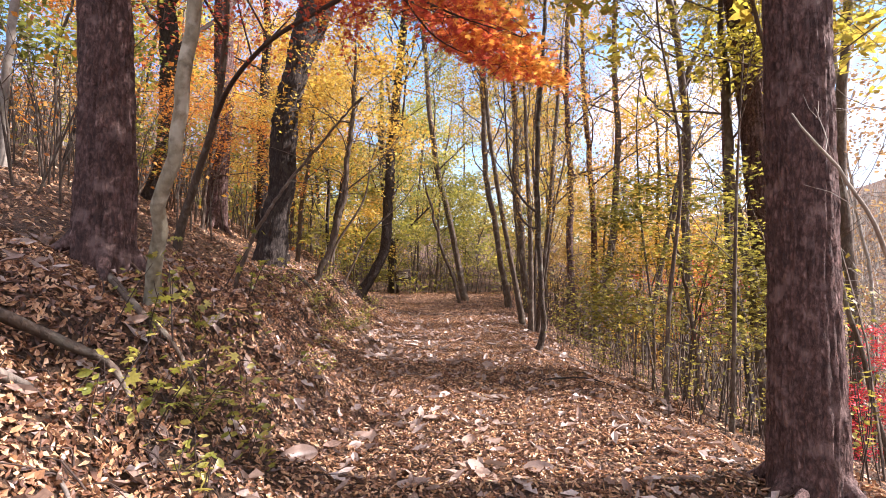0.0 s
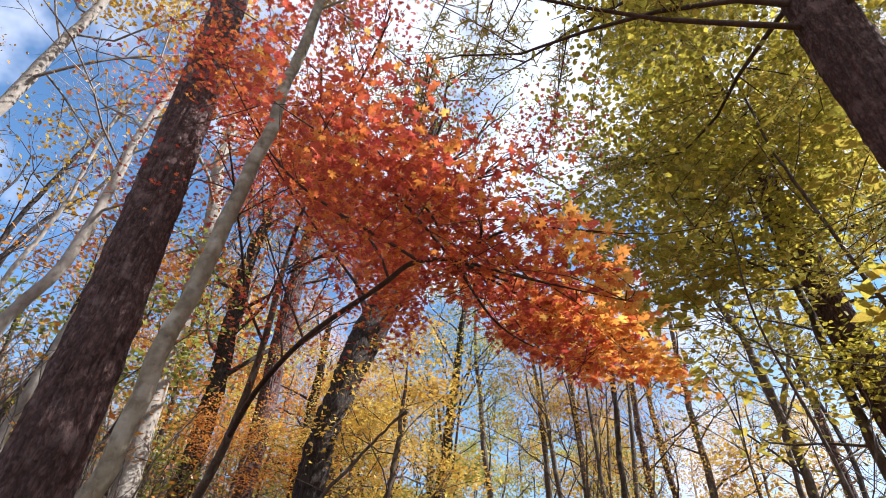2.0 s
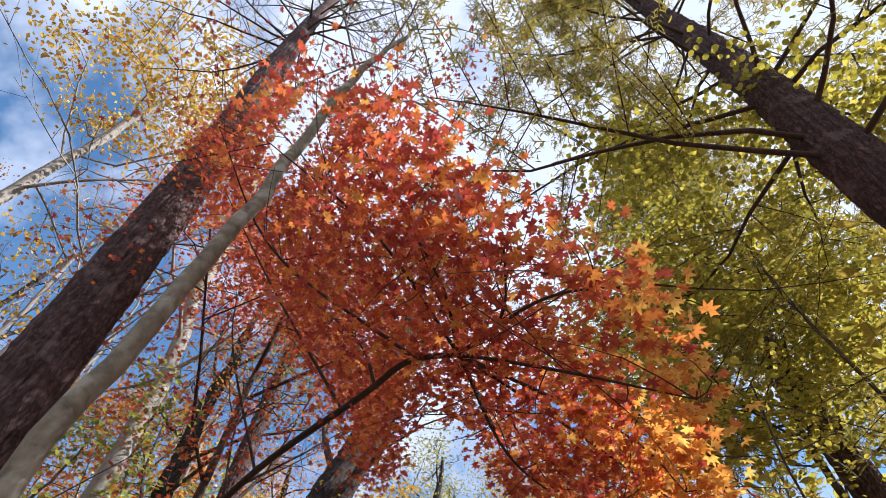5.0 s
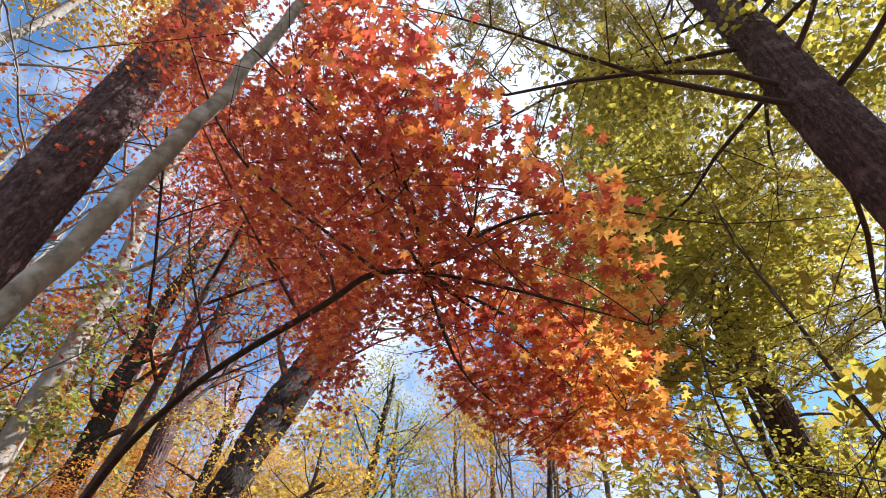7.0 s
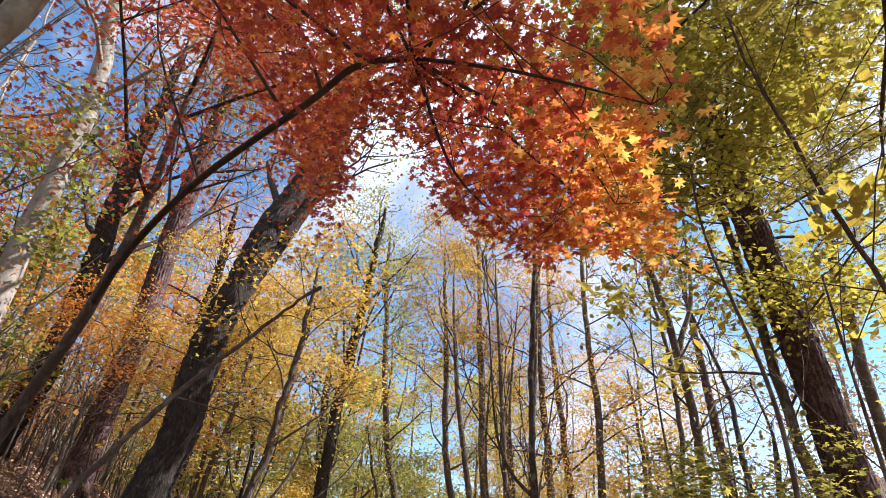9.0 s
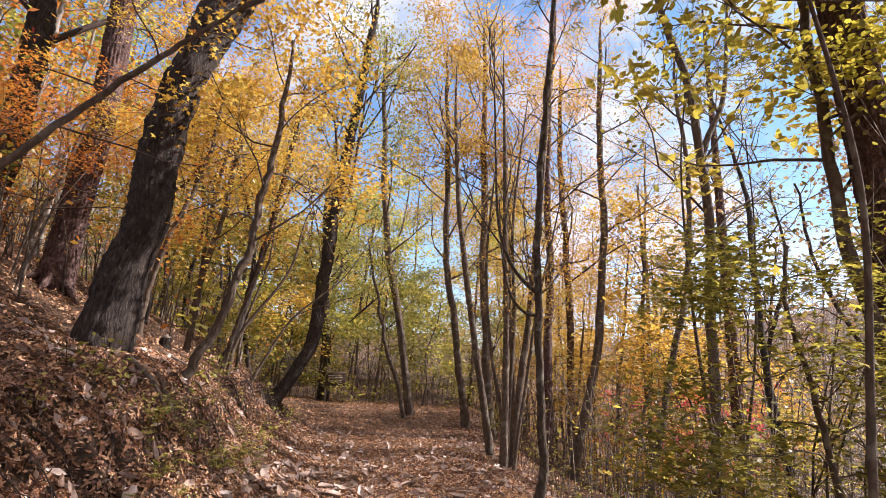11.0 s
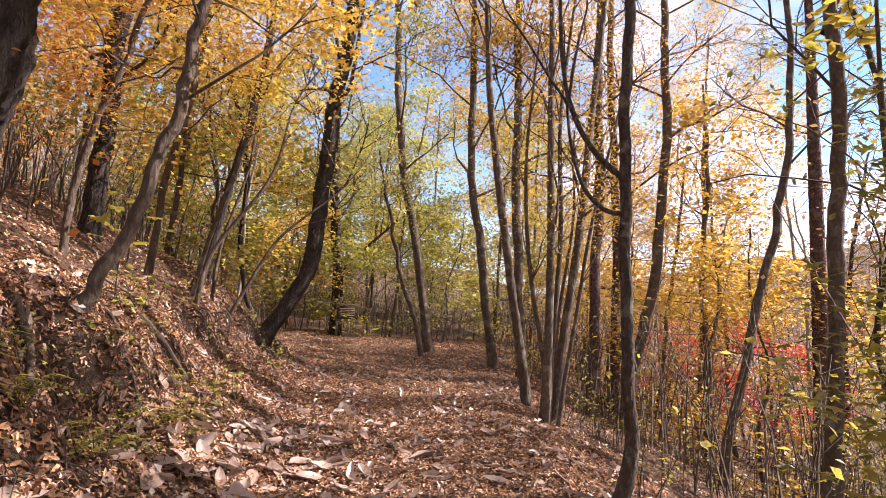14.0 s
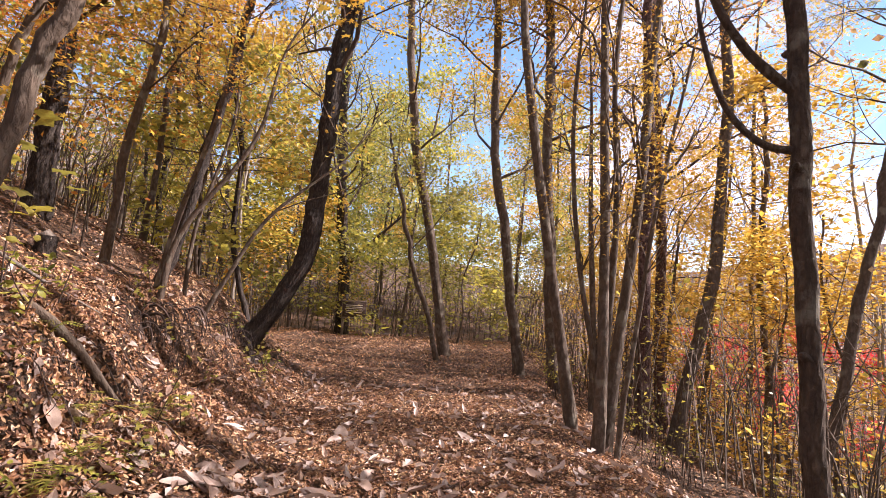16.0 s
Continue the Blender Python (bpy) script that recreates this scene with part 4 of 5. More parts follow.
scatter(34, (10, 3), (28, 45), [b_tree, t_tree, b_tree2, b_tree, b_tree2, b_tree], 2.2)
# unseen trees behind the start, added only for light and shadow
scatter(8, (-14, -12), (12, -3), [y_tree, l_tree, t_tree, b_tree], 2.5)
for x, y, s in ((10.9, 21.4, 1.25), (11.8, 25.0, .8), (5.9, 6.6, .6)):
    copy_thing(c_maple, pose(x, y, float(rough_height(x, y)), 0, 0, 70 * x) @ Matrix.Diagonal((s, s, s, 1)))

# maples whose level sprays reach towards the path
tree("maple_tree", "golden maple holding level sprays over the bank", -4.1, 12.9, [(.1, -.1, 1.2), (.35, -.2, 2.2), (.6, -.3, 3.2), (.9, -.4, 4.6)], .045, BARK_BROWN, 91, 16, .48, 2.1, .08, FAR_MAPLE, .095, .35, 18, .2, YELLOW, levels=2, kids=3, sides=8, rise=0)
tree("maple_tree", "orange maple holding level sprays over the bank", -5.0, 11.2, [(.05, .1, 1.0), (.15, .2, 1.9), (.3, .3, 3)], .04, BARK_BROWN, 92, 12, .4, 1.7, .08, FAR_MAPLE, .085, .35, 14, .2, ORANGE, levels=2, kids=3, sides=8, rise=0)
tree("maple_tree", "golden maple holding level sprays low on the slope", 5.7, 20.0, [(.05, 0, 1.2), (.1, 0, 2.4), (.2, 0, 3.6), (.3, 0, 5)], .05, BARK_BROWN, 93, 18, .3, 2.0, .05, FAR_MAPLE, .11, .3, 16, .2, YELLOW, levels=2, kids=3, sides=8, rise=0)
tree("maple_tree", "tall golden maple deeper on the slope", 9.2, 22.4, [(.1, 0, 3), (.2, 0, 6), (.3, 0, 9), (.4, 0, 13)], .07, BARK_BROWN, 97, 22, .42, 2.9, .1, FAR_MAPLE, .14, .35, 13, .28, YELLOW, levels=2, kids=3, sides=8, rise=0)
tree("maple_tree", "yellow-green maple with level sprays beside the path", 3.75, 7.9, [(-.1, -.1, .9), (-.25, -.1, 1.8), (-.4, -.1, 2.6), (-.3, 0, 3.4)], .03, BARK_BROWN, 94, 15, .3, 1.25, .1, SMALL_MAPLE, .09, .3, 17, .26, LIME, levels=2, kids=3, sides=8, rise=0)

# tree added mostly outside the view to cast shade on the bank
tree("young_tree", "tall leafy yellow-green tree added beyond the leaning larch to shade the bank", 8.2, 10.7, [(0, 0, 3), (-.1, 0, 6), (.1, 0, 10), (.2, 0, 14)], .11, BARK_BROWN, 96, 10, .6, 1.9, .25, DIAMOND, .13, .6, 5, .34, LIME, levels=2, kids=3, sides=9)

# a pale tree and a yellow one up the hillside
tree("pale_tree", "tall pale-barked tree with spreading bare limbs on the hillside", -6.35, 10.5, [(-.1, 0, 1.2), (-.2, 0, 2.5), (-.25, 0, 4.2), (-.36, 0, 5.9), (-.58, 0, 7.6), (-1.3, -.2, 14)], .19, BARK_PALE, 81, 14, .42, 3.4, .7, DIAMOND, .09, .8, 1, .3, TAN, sides=11)
tree("hillside_tree", "tall tree with yellow leaves on the hillside", -8.6, 6.6, [(0, 0, 2), (.1, 0, 5), (.3, 0, 9), (.5, 0, 13)], .12, BARK_PALE, 82, 12, .45, 2.6, .5, DIAMOND, .12, .7, 9, .35, YELLOW, sides=8)
tree("hillside_tree", "slim bare tree on the hillside", -6.4, 7.8, [(0, 0, 1.5), (.1, 0, 3), (.2, 0, 6), (.3, 0, 9)], .06, BARK_PALE, 83, 12, .35, 2.4, .7, DIAMOND, .09, .7, 1, .3, ORANGE, levels=2, kids=3, sides=8)
tree("hillside_tree", "crooked bare tree high on the hillside", -5.6, 6.2, [(-.1, 0, 1.5), (.2, .2, 3), (.1, .3, 6), (.5, .3, 10)], .07, BARK_PALE, 87, 14, .35, 2.6, .7, None, levels=2, kids=4, sides=8)

# thicket of thin whips under the trees


def thicket(n, lo, hi, label, leaf_mat, share, tall):
    w, lf = Soup(), Soup()
    for k in range(n):
        x, y = rng.uniform(lo[0], hi[0]), rng.uniform(lo[1], hi[1])
        z, h = float(height(x, y)), rng.uniform(.5, 1) * tall
        d = rng.normal(size=2) * .22 * h
        p = np.array([(x, y, z - .1), (x + d[0] * .3, y + d[1] * .3, z + h * .5), (x + d[0], y + d[1], z + h)])
        tube(w, p, [.02, .012, .004], 3)
        for j in range(3):
            a = p[1] + (p[2] - p[1]) * rng.uniform(-.5, .8)
            tube(w, np.array([a, a + (rng.normal() * .3, rng.normal() * .3, rng.uniform(.1, .6))]), [.007, .003], 3)
        if rng.uniform() < share:
            leaves(lf, DIAMOND, p[rng.integers(1, 3, 22)] + rng.normal(size=(22, 3)) * np.array([.4, .4, .35]), .11, rng, .6)
    tagged(new("thicket", w.mesh("thicket", BARK_BROWN)), label, "undergrowth", kind="stuff")
    if lf.v:
        tagged(new("thicket_leaves", lf.mesh("thicket_leaves", leaf_mat)), "scattered autumn leaves on the undergrowth", "undergrowth", kind="stuff")


thicket(600, (-18, 27), (7, 48), "thin whips and saplings crowding beyond the path", LIME, .85, 3.2)
thicket(700, (-16, 4), (-4.5, 27), "thin grey-brown saplings over the hillside", ORANGE, .2, 2.6)
thicket(1100, (3.6, 5), (18, 30), "thin bare saplings over the lower slope", LIME, .18, 3.4)
thicket(700, (-40, 10), (-14, 60), "thin grey saplings high on the hillside", TAN, .3, 3.5)

# far woods over the hillsides
rng = np.random.default_rng(9)
far, fcol = Soup(), Soup()
for k in range(3400):
    x, y = (rng.uniform(24, 150) if k % 2 else rng.uniform(80, 150), rng.uniform(-10, 130)) if k % 3 else (rng.uniform(-70, -25), rng.uniform(0, 90))
    z, h = float(height(x, y)), rng.uniform(5, 10)
    p = np.array([(x, y, z - .3), (x + rng.normal() * .3, y, z + h * .5), (x + rng.normal() * .6, y, z + h)])
    tube(far, p, [.12, .03], 3)
    for j in range(5):
        a = p[1] + (p[2] - p[1]) * rng.uniform(-.3, .9)
        tube(far, np.array([a, a + (rng.normal() * 1.2, rng.normal() * 1.2, rng.uniform(.6, 2))]), [.05, .015], 3)
    if rng.uniform() < .75:
        m = 14
        leaves(fcol, DIAMOND, p[1] + rng.normal(size=(m, 3)) * np.array([1.1, 1.1, 1.6]), .5, rng, .8)
woods = new("far_woods", far.mesh("far_woods", BARK_PALE))
tagged(woods, "bare grey trees covering the far hillsides", "woods", kind="stuff")
woods_leaf = new("far_woods_leaves", fcol.mesh("far_woods_leaves", TAN))
tagged(woods_leaf, "tan and amber leaves left on the far woods", "woods", kind="stuff")

# ---- the notice board ----


def box_soup(cx, cy, cz, sx, sy, sz, bevel=.006):
    bm = bmesh.new()
    bmesh.ops.create_cube(bm, size=1, matrix=Matrix.Translation((cx, cy, cz)) @ Matrix.Diagonal((sx, sy, sz, 1)))
    bmesh.ops.bevel(bm, geom=bm.edges[:], offset=bevel, segments=1, affect="EDGES")
    bmesh.ops.triangulate(bm, faces=bm.faces[:])
    s = Soup()
    bm.verts.index_update()
    s.add([v.co[:] for v in bm.verts], [[v.index for v in f.verts] for f in bm.faces])
    bm.free()
    return s


SX, SY = -1.95, 26.3
sign = new("notice_board")
sign.matrix_world = pose(SX, SY, float(rough_height(SX, SY)) + .12, 0, -1.5, 4)
tagged(sign, "dark brown wooden notice board with pale lettering on two posts", "sign")
part("post", box_soup(-.37, .03, .45, .08, .07, 1.4), FRAME_WOOD, sign)
part("post", box_soup(.36, .03, .45, .08, .07, 1.4), FRAME_WOOD, sign)
board = part("board", box_soup(0, -.02, .82, .78, .03, .52), BOARD, sign, "dark brown painted board")
part("rail", box_soup(0, -.03, 1.1, .8, .06, .05), FRAME_WOOD, sign)
part("rail", box_soup(0, -.03, .54, .8, .06, .05), FRAME_WOOD, sign)
for k in range(5):
    part("text_line", box_soup(rng.uniform(-.02, .02), -.038, .96 - .06 * k, .56 - .03 * (k == 4), .004, .022, .001), INK, board)
part("text_line", box_soup(.2, -.038, .62, .16, .004, .022, .001), INK, board)

# ---- exposed roots and dead wood ----


def lying(name, label, pts, r, mat, seed, off=.0):
    """A root or fallen limb lying along the ground through a few places of the plan; the third number lifts it."""
    rg = np.random.default_rng(seed)
    e = plant(name, label, "root" if "root" in name else "dead wood", pts[0][0], pts[0][1])
    s = Soup()
    line = spline([(x, y, float(rough_height(x, y)) + z) for x, y, z in pts], 20)
    tube(s, line, [r, r * .85, r * .6, r * .25], 9, .08, rg)
    part("limb" if "branch" in name else "root", local(s, e), mat, e)


lying("exposed_root", "dark bare root bridging a hollow in the bank", [(-2.55, 2.75, .1), (-2.2, 3.2, .2), (-1.95, 3.22, .16), (-1.66, 3.1, .0)], .034, BARK_BROWN, 1)
lying("exposed_root", "dark bare root running down the bank", [(-2.6, 4.2, .03), (-2.15, 3.85, .06), (-1.9, 3.8, .05), (-1.7, 3.9, -.02)], .03, BARK_BROWN, 2)
lying("fallen_branch", "thick grey rotten limb lying on the bank", [(-2.3, 2.2, .03), (-2.1, 2.4, .06), (-1.98, 2.62, .04)], .055, DEADWOOD, 12)
lying("exposed_root", "long dark root lying along the bank", [(-2.75, 9.6, .05), (-2.5, 9.45, .08), (-2.3, 9.25, .08), (-2.1, 9.15, .0)], .032, BARK_BROWN, 3)
lying("exposed_root", "long dark root lying along the bank", [(-2.6, 10.0, .05), (-2.35, 9.85, .1), (-2.15, 9.6, .08), (-1.95, 9.45, -.02)], .03, BARK_BROWN, 14)
lying("exposed_root", "thick pale-barked root half buried in the bank", [(-2.75, 11.4, .02), (-2.55, 11.7, .07), (-2.39, 11.95, .08), (-2.22, 12.12, .05), (-2.12, 12.3, -.04)], .05, BARK_BROWN, 15)
lying("exposed_root", "long dark root lying along the bank", [(-2.75, 11.0, .04), (-2.4, 10.9, .06), (-2.1, 10.75, .0), (-1.8, 10.5, -.03)], .018, BARK_BROWN, 4)
lying("exposed_root", "dark root of the bent tree at the bank's end", [(-2.6, 16.7, .1), (-2.35, 16.3, .12), (-2.1, 16.0, .05), (-2.0, 15.9, -.02)], .045, BARK_ROUGH, 6)
lying("exposed_root", "root reaching from the larch into the path", [(2.3, 3.5, .1), (2.0, 3.25, .06), (1.8, 3.2, .03), (1.5, 3.25, -.01)], .035, BARK_LARCH, 7)
lying("fallen_branch", "grey dead branch lying at the path's edge", [(1.9, 10.6, .03), (2.3, 10.3, .05), (2.8, 10.0, .06), (3.4, 9.9, .02)], .022, DEADWOOD, 8)
lying("fallen_branch", "thin dead branch lying on the leaves", [(-1.6, 2.3, .04), (-1.35, 2.1, .06), (-1.1, 2.05, .03)], .01, DEADWOOD, 9)
lying("fallen_branch", "dead branch lying on the bank", [(-3.6, 12.6, .05), (-3.0, 12.4, .06), (-2.7, 12.7, .05)], .02, DEADWOOD, 10)
lying("fallen_branch", "dark dead stick beside the path", [(1.3, 7.4, .02), (1.9, 7.2, .05), (2.3, 6.8, .02)], .015, BARK_ROUGH, 11)

# fine roots hanging from the lip of the hollow, and an old stump above it
e = plant("hanging_roots", "mat of fine dark roots hanging in the bank's hollow", "root", -2.95, 14.1)
rr = np.random.default_rng(15)
for k in range(60):
    y = rr.uniform(13.4, 16.6)
    x = np.interp(y, [13.4, 14.1, 15, 16.6], [-2.9, -3.0, -2.85, -2.6]) + rr.normal() * .05
    z = float(rough_height(x, y))
    out, ln = rr.uniform(.12, .34), rr.uniform(.15, .5)
    s = Soup()
    a = np.array([x, y, z - .02])
    tube(s, spline([a, a + (out * .6, rr.normal() * .05, .04), a + (out, rr.normal() * .08, -.05 - ln * .3), a + (out * .9, rr.normal() * .1, -ln)], 9), [.009 + .01 * (k % 7 == 0), .003], 4)
    part("root", local(s, e), TWIG, e)
e = plant("tree_stump", "short dark rotten stump on the bank", "stump", -4.05, 13.9)
zb = float(rough_height(-4.05, 13.9))
s = Soup()
shaggy(s, even(np.array([(-4.05, 13.9, zb - .1), (-4.05, 13.9, zb + .08), (-4.03, 13.88, zb + .2)]), 24), [.13, .1, .095], 36, .02, rr)
part("trunk", local(s, e), BARK_ROUGH, e)
s = Soup()
tube(s, np.array([(-4.033, 13.883, zb + .17), (-4.03, 13.88, zb + .195)]), [.09, .085], 14, .06, rr)
part("cut_face", local(s, e), DEADWOOD, e)

# thin pale sapling in front of the larch
tree("sapling", "thin pale bare sapling leaning across the larch", 2.75, 3.0, [(-.3, -.3, .8), (-.55, -.45, 1.45), (-.85, -.55, 1.85), (-1.1, -.5, 2.2)], .014, BARK_PALE, 95, 4, .55, .6, .9, None, levels=1, kids=2, sides=6, flare=1.1, top=.004)

# large yellow leaves on a seedling of the bank
e = plant("seedling", "seedling with broad soft yellow leaves on the bank", "plant", -2.72, 11.55)
zb = float(rough_height(-2.72, 11.55))
rb = np.random.default_rng(77)
stem_soup, big = Soup(), Soup()
tube(stem_soup, spline([(-2.72, 11.55, zb - .05), (-2.72, 11.53, zb + .4), (-2.64, 11.5, zb + .95)], 10), [.008, .004], 5)
leaves(big, lobed([-120, -50, 0, 50, 120], [.75, .9, 1.05, .9, .75], .68), np.array([-2.65, 11.5, zb + .85]) + rb.normal(size=(16, 3)) * np.array([.22, .14, .13]), .17, rb, .4)
part("stem", local(stem_soup, e), TWIG, e)
part("foliage", local(big, e), LIME, e)

twigs = Soup()
rr = np.random.default_rng(16)
for k in range(900):
    y = rr.uniform(1.6, 17)
    x = rr.normal(-2.2, .45) + np.interp(y, [5, 9, 14], [.35, 0, -.4])
    z, a, ln = float(rough_height(x, y)), rr.uniform(0, 6.28), rr.uniform(.08, .4)
    q = np.array([x + ln * math.cos(a), y + ln * math.sin(a), 0])
    q[2] = float(rough_height(q[0], q[1])) + rr.uniform(-.03, .06)
    m = (np.array([x, y, z]) + q) / 2 + rr.normal(size=3) * .03
    tube(twigs, spline([(x, y, z - .01), m + np.array([0, 0, .03]), q], 5), [rr.uniform(.003, .009), .002], 4)
tagged(new("twig_litter", twigs.mesh("twig_litter", TWIG)), "thin dead twigs and root ends over the raw bank", "twigs", kind="stuff")

# ---- herbs and seedlings ----


def herb(name, label, x, y, count, h, size, mat, seed, tmpl=OVAL):
    r = np.random.default_rng(seed)
    e = plant(name, label, "plant", x, y)
    c = Soup()
    for k in range(count):
        s = Soup()
        fx, fy = x + r.normal() * .12, y + r.normal() * .12
        p = np.array([fx, fy, float(rough_height(fx, fy)) - .02])
        q = p + np.array([r.normal() * .12, r.normal() * .12, h * r.uniform(.6, 1.2)])
        line = spline([p, (p + q) / 2 + r.normal(size=3) * .02, q], 6)
        tube(s, line, [.005, .002], 4)
        m = 7
        leaves(c, tmpl, line[r.integers(2, 6, m)] + r.normal(size=(m, 3)) * size * .7, size, r, .5)
        part("stem", local(s, e), TWIG, e)
    part("foliage", local(c, e), mat, e)
    return e


def fern(label, x, y, seed):
    r = np.random.default_rng(seed)
    e = plant("fern", label, "plant", x, y)
    z = float(rough_height(x, y))
    for k in range(6):
        a = k * 1.05 + r.uniform(-.3, .3)
        s, d, ln = Soup(), np.array([math.cos(a), math.sin(a), 0]), r.uniform(.22, .34)
        line = spline([(x, y, z - .01), np.array([x, y, z]) + d * ln * .5 + np.array([0, 0, ln * .55]), np.array([x, y, z]) + d * ln + np.array([0, 0, ln * .45])], 12)
        tube(s, line, [.003, .0012], 3)
        sd = np.cross(d, [0, 0, 1])
        for j in range(2, 12):
            w = .075 * math.sin(math.pi * (.15 + .8 * j / 12))
            for g in (-1, 1):
                s.add([line[j] - d * .008, line[j] + d * .012, line[j] + sd * g * w + d * .02 - np.array([0, 0, .01])], [(0, 1, 2)])
        part("frond", local(s, e), HERB, e)
    return e


fern_one = fern("small yellow-green fern on the bank", -1.95, 9.2, 31)
seedling = herb("seedling", "small green and yellow seedling in the leaf litter", -1.75, 3.0, 5, .3, .07, HERB, 1)
shrub = herb("shrub", "low twiggy shrub with yellow-green leaves", 3.4, 6.0, 9, .8, .05, LIME, 2)
maple_seedling = herb("seedling", "yellow maple seedling on the bank", -2.05, 3.5, 4, .4, .075, HERB, 3, MAPLE)
rng = np.random.default_rng(12)
for k in range(24):
    y = rng.uniform(2.6, 17)
    x = rng.uniform(-2.9, -1.5) + np.interp(y, [5, 9, 14], [.3, 0, -.4])
    copy_thing((seedling, seedling, maple_seedling)[k % 3], pose(x, y, float(rough_height(x, y)), 0, 0, rng.uniform(0, 360)) @ Matrix.Diagonal((*[rng.uniform(.5, 1.1)] * 3, 1)))
for x, y, g in ((-1.75, 3.0, 1.3), (-1.9, 3.75, 1.2), (-1.6, 3.3, 1.1), (-2.1, 4.6, 1.2), (-2.15, 5.6, 1.2)):
    copy_thing(maple_seedling, pose(x, y, float(rough_height(x, y)), 0, 0, 130 * y) @ Matrix.Diagonal((g, g, g, 1)))
for k in range(34):
    y = rng.uniform(8.3, 11.9)
    x = rng.uniform(-2.4, -1.55)
    g = rng.uniform(.45, .85)
    copy_thing((seedling, fern_one, maple_seedling)[k % 3], pose(x, y, float(rough_height(x, y)), 0, 0, rng.uniform(0, 360)) @ Matrix.Diagonal((g, g, g * .8, 1)))
for x, y in ((-1.9, 8.6), (-2.1, 8.9), (-1.7, 9.6), (-1.75, 10.6), (-2.0, 12.4), (-1.8, 7.6), (-1.95, 4.4), (-1.6, 3.6)):
    copy_thing(fern_one, pose(x, y, float(rough_height(x, y)), 0, 0, 97 * y))
for k in range(46):
    y = rng.uniform(4, 22)
    x = rng.uniform(2.4, 6.5)
    copy_thing(shrub, pose(x, y, float(rough_height(x, y)), 0, 0, rng.uniform(0, 360)) @ Matrix.Diagonal((*[rng.uniform(.6, 1.3)] * 3, 1)))

# ---- fallen leaves ----
rng = np.random.default_rng(3)


def slope_normals(x, y):
    d = .05
    return unit(np.stack([-(rough_height(x + d, y) - rough_height(x - d, y)) / (2 * d), -(rough_height(x, y + d) - rough_height(x, y - d)) / (2 * d), np.ones_like(x)], -1))


def strew(n, x0, x1, y0, y1, shapes, size, tilt, mat, name, label, lift=.012):
    """Fallen leaves of several shapes over a stretch of the plan."""
    s = Soup()
    for shape, share, scale in shapes:
        m = int(n * share)
        x, y = rng.uniform(x0, x1, m), rng.uniform(y0, y1, m)
        nz = slope_normals(x, y)
        stay = nz[:, 2] > rng.uniform(.1, .55, m)             # few leaves lodge on the steep faces
        x, y, nz = x[stay], y[stay], nz[stay]
        leaves(s, shape, np.stack([x, y, rough_height(x, y) + lift + rng.uniform(0, .02, len(x))], -1), size * scale, rng, tilt, nz)
    o = new(name, s.mesh(name, mat, False))
    tagged(o, label, "leaf litter", kind="stuff")


def fan(rim, mid):
    """A small leaf as a fan of facets round its middle."""
    n = len(rim)
    return np.array([mid] + rim, float), np.array([(0, k + 1, (k + 1) % n + 1) for k in range(n)])


NARROW = fan([(0, -.55, .02), (.17, -.2, .12), (.13, .22, .07), (.0, .58, .16), (-.15, .2, .16), (-.18, -.22, .05)], (.01, 0, -.06))
OAKISH = fan([(0, -.5, 0), (.2, -.22, .14), (.1, -.02, 0), (.26, .2, .18), (.02, .52, .1), (-.24, .24, .1), (-.1, 0, .03), (-.22, -.2, .17)], (0, .02, -.05))
SHARD = (np.array([(0, -.4, 0), (.22, .05, .12), (.02, .45, .02), (-.16, .1, .1)], float), np.array([(0, 1, 3), (1, 2, 3)]))
MIXED = ((NARROW, .36, 1.0), (OAKISH, .24, 1.15), (SHARD, .4, .8))
SIMPLE = ((SHARD, 1.0, 1.0),)
strew(56000, -3.4, 3.0, 1.2, 9, MIXED, .054, .4, LITTER, "leaf_litter", "small brown fallen leaves thick on the path")
strew(16000, -2.9, -1.6, 2, 16.5, MIXED, .06, .6, LITTER, "leaf_litter", "brown fallen leaves lodged on the raw bank", .02)
strew(72000, -3.6, 2.9, 9, 16.5, MIXED, .05, .4, LITTER, "leaf_litter", "small brown fallen leaves thick on the path")
strew(40000, -5, 3.6, 16.5, 30, SIMPLE, .075, .35, LITTER, "leaf_litter", "small brown fallen leaves thick on the path")
strew(16000, -4, 4, -3, 1.3, SIMPLE, .075, .4, LITTER, "leaf_litter", "small brown fallen leaves thick on the path")
strew(6000, 2.9, 6, -2, 3, SIMPLE, .08, .4, LITTER, "leaf_litter", "brown fallen leaves over the lower slope")
strew(6000, -9, -3.3, -2, 2.2, SIMPLE, .085, .4, LITTER, "leaf_litter", "brown fallen leaves over the hillside")
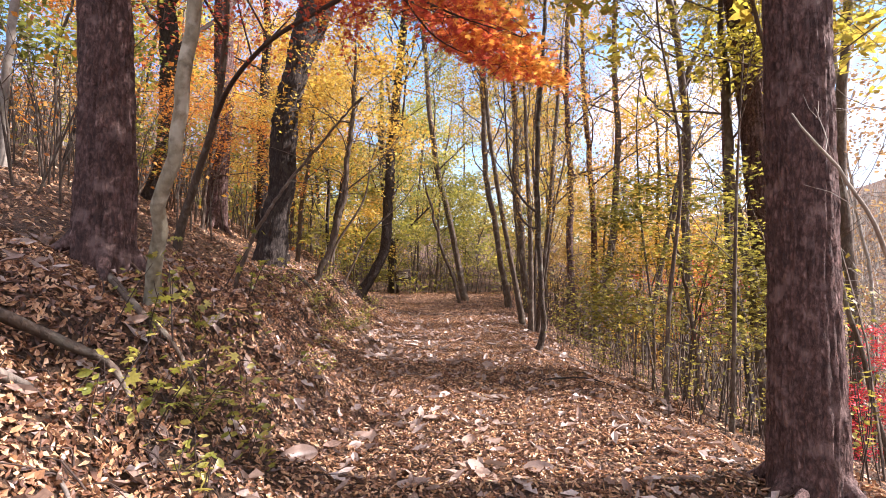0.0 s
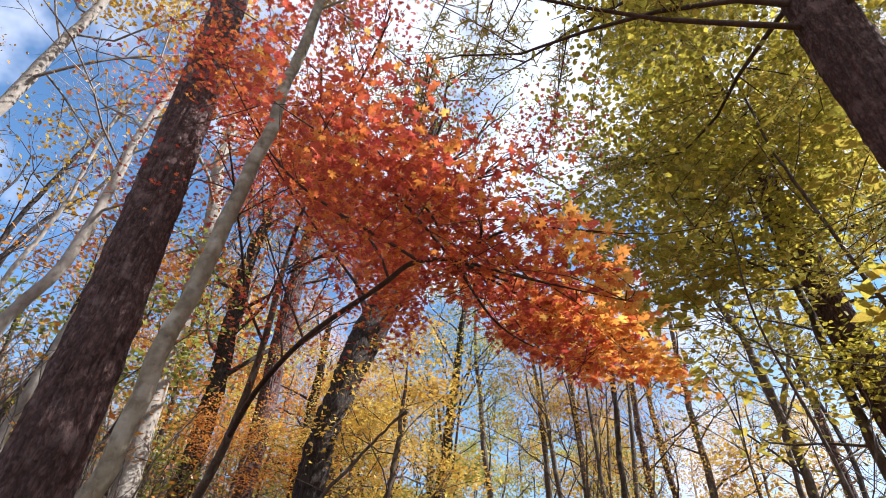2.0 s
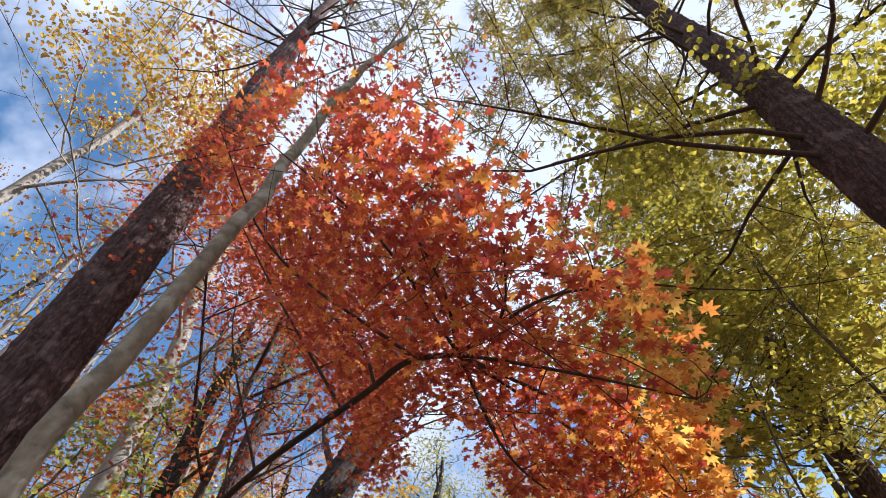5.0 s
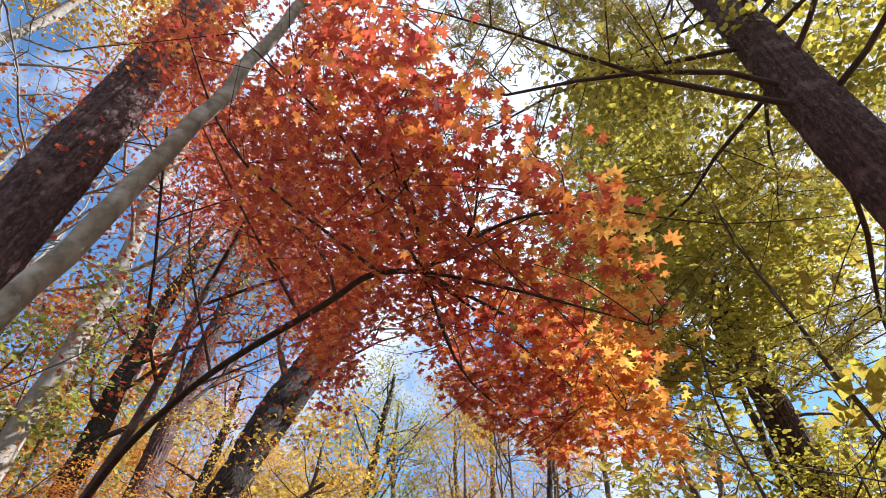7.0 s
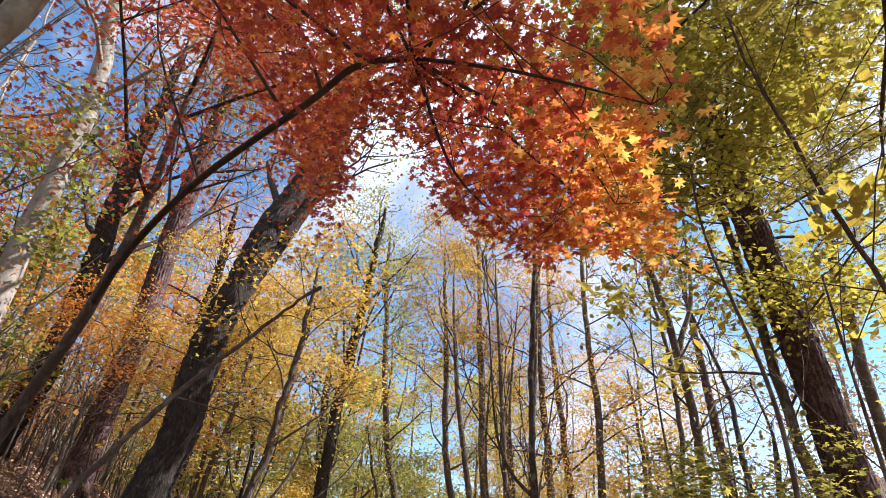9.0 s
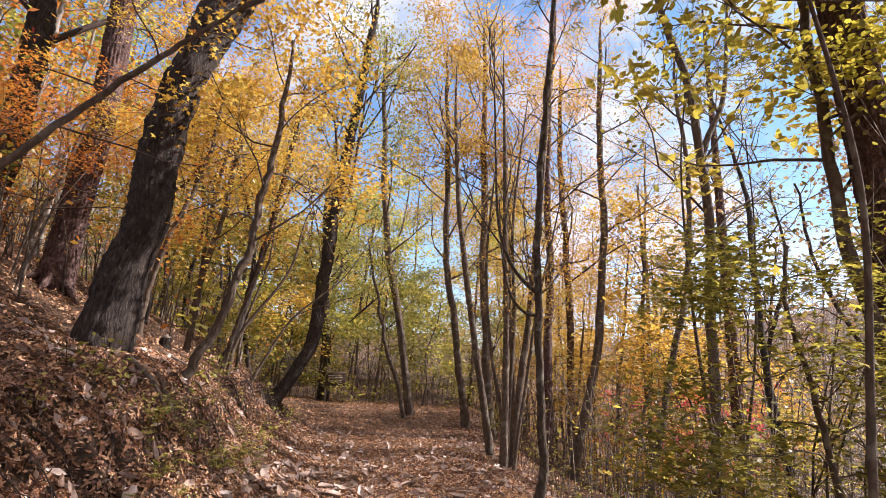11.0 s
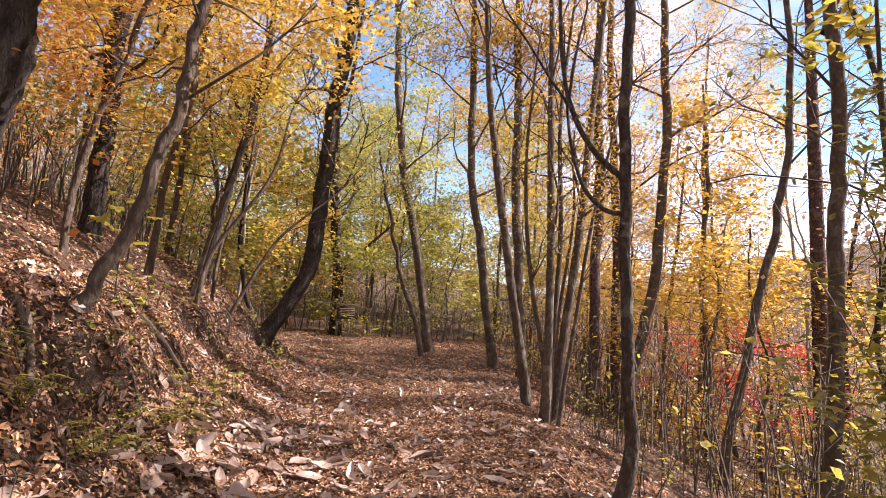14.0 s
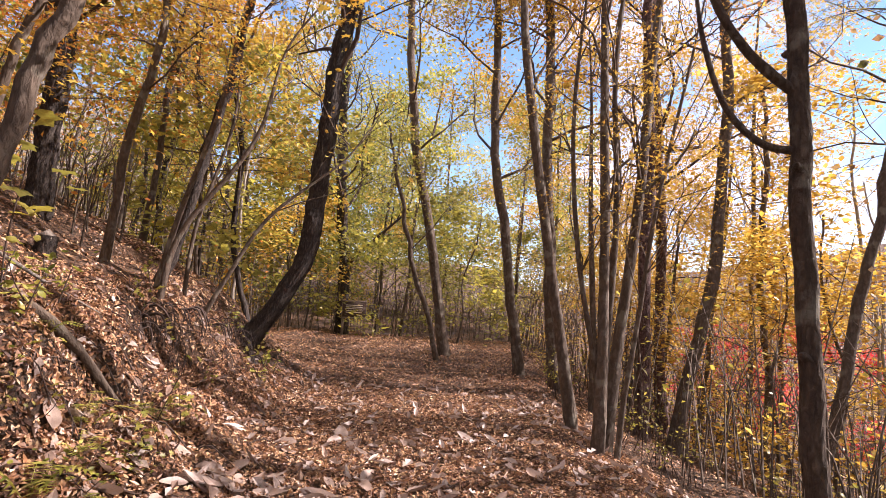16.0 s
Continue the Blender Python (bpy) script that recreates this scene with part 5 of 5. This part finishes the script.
strew(18000, -9, -3, 2, 20, SIMPLE, .085, .4, LITTER, "leaf_litter", "brown fallen leaves over the hillside")
strew(14000, 2.6, 9, 2, 24, SIMPLE, .08, .4, LITTER, "leaf_litter", "brown fallen leaves over the lower slope")
strew(1700, -3.4, 2.7, 1.4, 17, ((NARROW, .5, 1.1), (OAKISH, .5, 1.0)), .14, .4, PALE_LEAF, "large_leaf_litter", "large pale papery fallen leaves", .03)


def big_leaf(seed):
    """A broad papery leaf, curled along its midrib and wavy at the edge."""
    r = np.random.default_rng(seed)
    n, rows = 9, []
    bend, roll = r.uniform(-.25, .5), r.uniform(.1, .6)
    for k in range(n):
        v = k / (n - 1)
        w = .25 * math.sin(math.pi * (.015 + .97 * v) ** .85) ** .8 + .003
        for s in (-1, -.5, 0, .5, 1):
            rows.append((w * s * math.cos(roll * abs(s)), v - .5, abs(s) * w * roll + bend * (v - .5) ** 2 + r.normal() * .012 * abs(s)))
    f = []
    for k in range(n - 1):
        for j in range(4):
            a = k * 5 + j
            f += [(a, a + 1, a + 6), (a, a + 6, a + 5)]
    s = Soup()
    s.add(np.array(rows), f)
    return s.mesh("fallen_leaf", PALE_LEAF)


papers = [big_leaf(k) for k in range(8)]
for k in range(300):
    y = rng.uniform(1.7, 5.5) if k % 5 == 0 else rng.uniform(8.2, 14.5)
    x = float(np.clip(rng.normal(-.3, 1.1), -2.4, 2.2))
    if k % 5 in (1, 2):                                  # drifted together at the foot of the bank
        x, y = float(np.clip(rng.normal(-1.0, .45), -1.9, .2)), rng.uniform(8.8, 12.2)
    n = Vector(slope_normals(np.array([x]), np.array([y]))[0] + rng.normal(size=3) * .25).normalized()
    o = new("fallen_leaf", papers[k % 8])
    o.parent = ground
    s = rng.uniform(.16, .3)
    o.matrix_basis = Matrix.Translation((x, y, float(rough_height(x, y)) + .025)) @ n.to_track_quat("Z", "Y").to_matrix().to_4x4() @ pose(0, 0, 0, 0, 180 * (k % 3 == 0), rng.uniform(0, 360)) @ Matrix.Diagonal((s, s, s, 1))
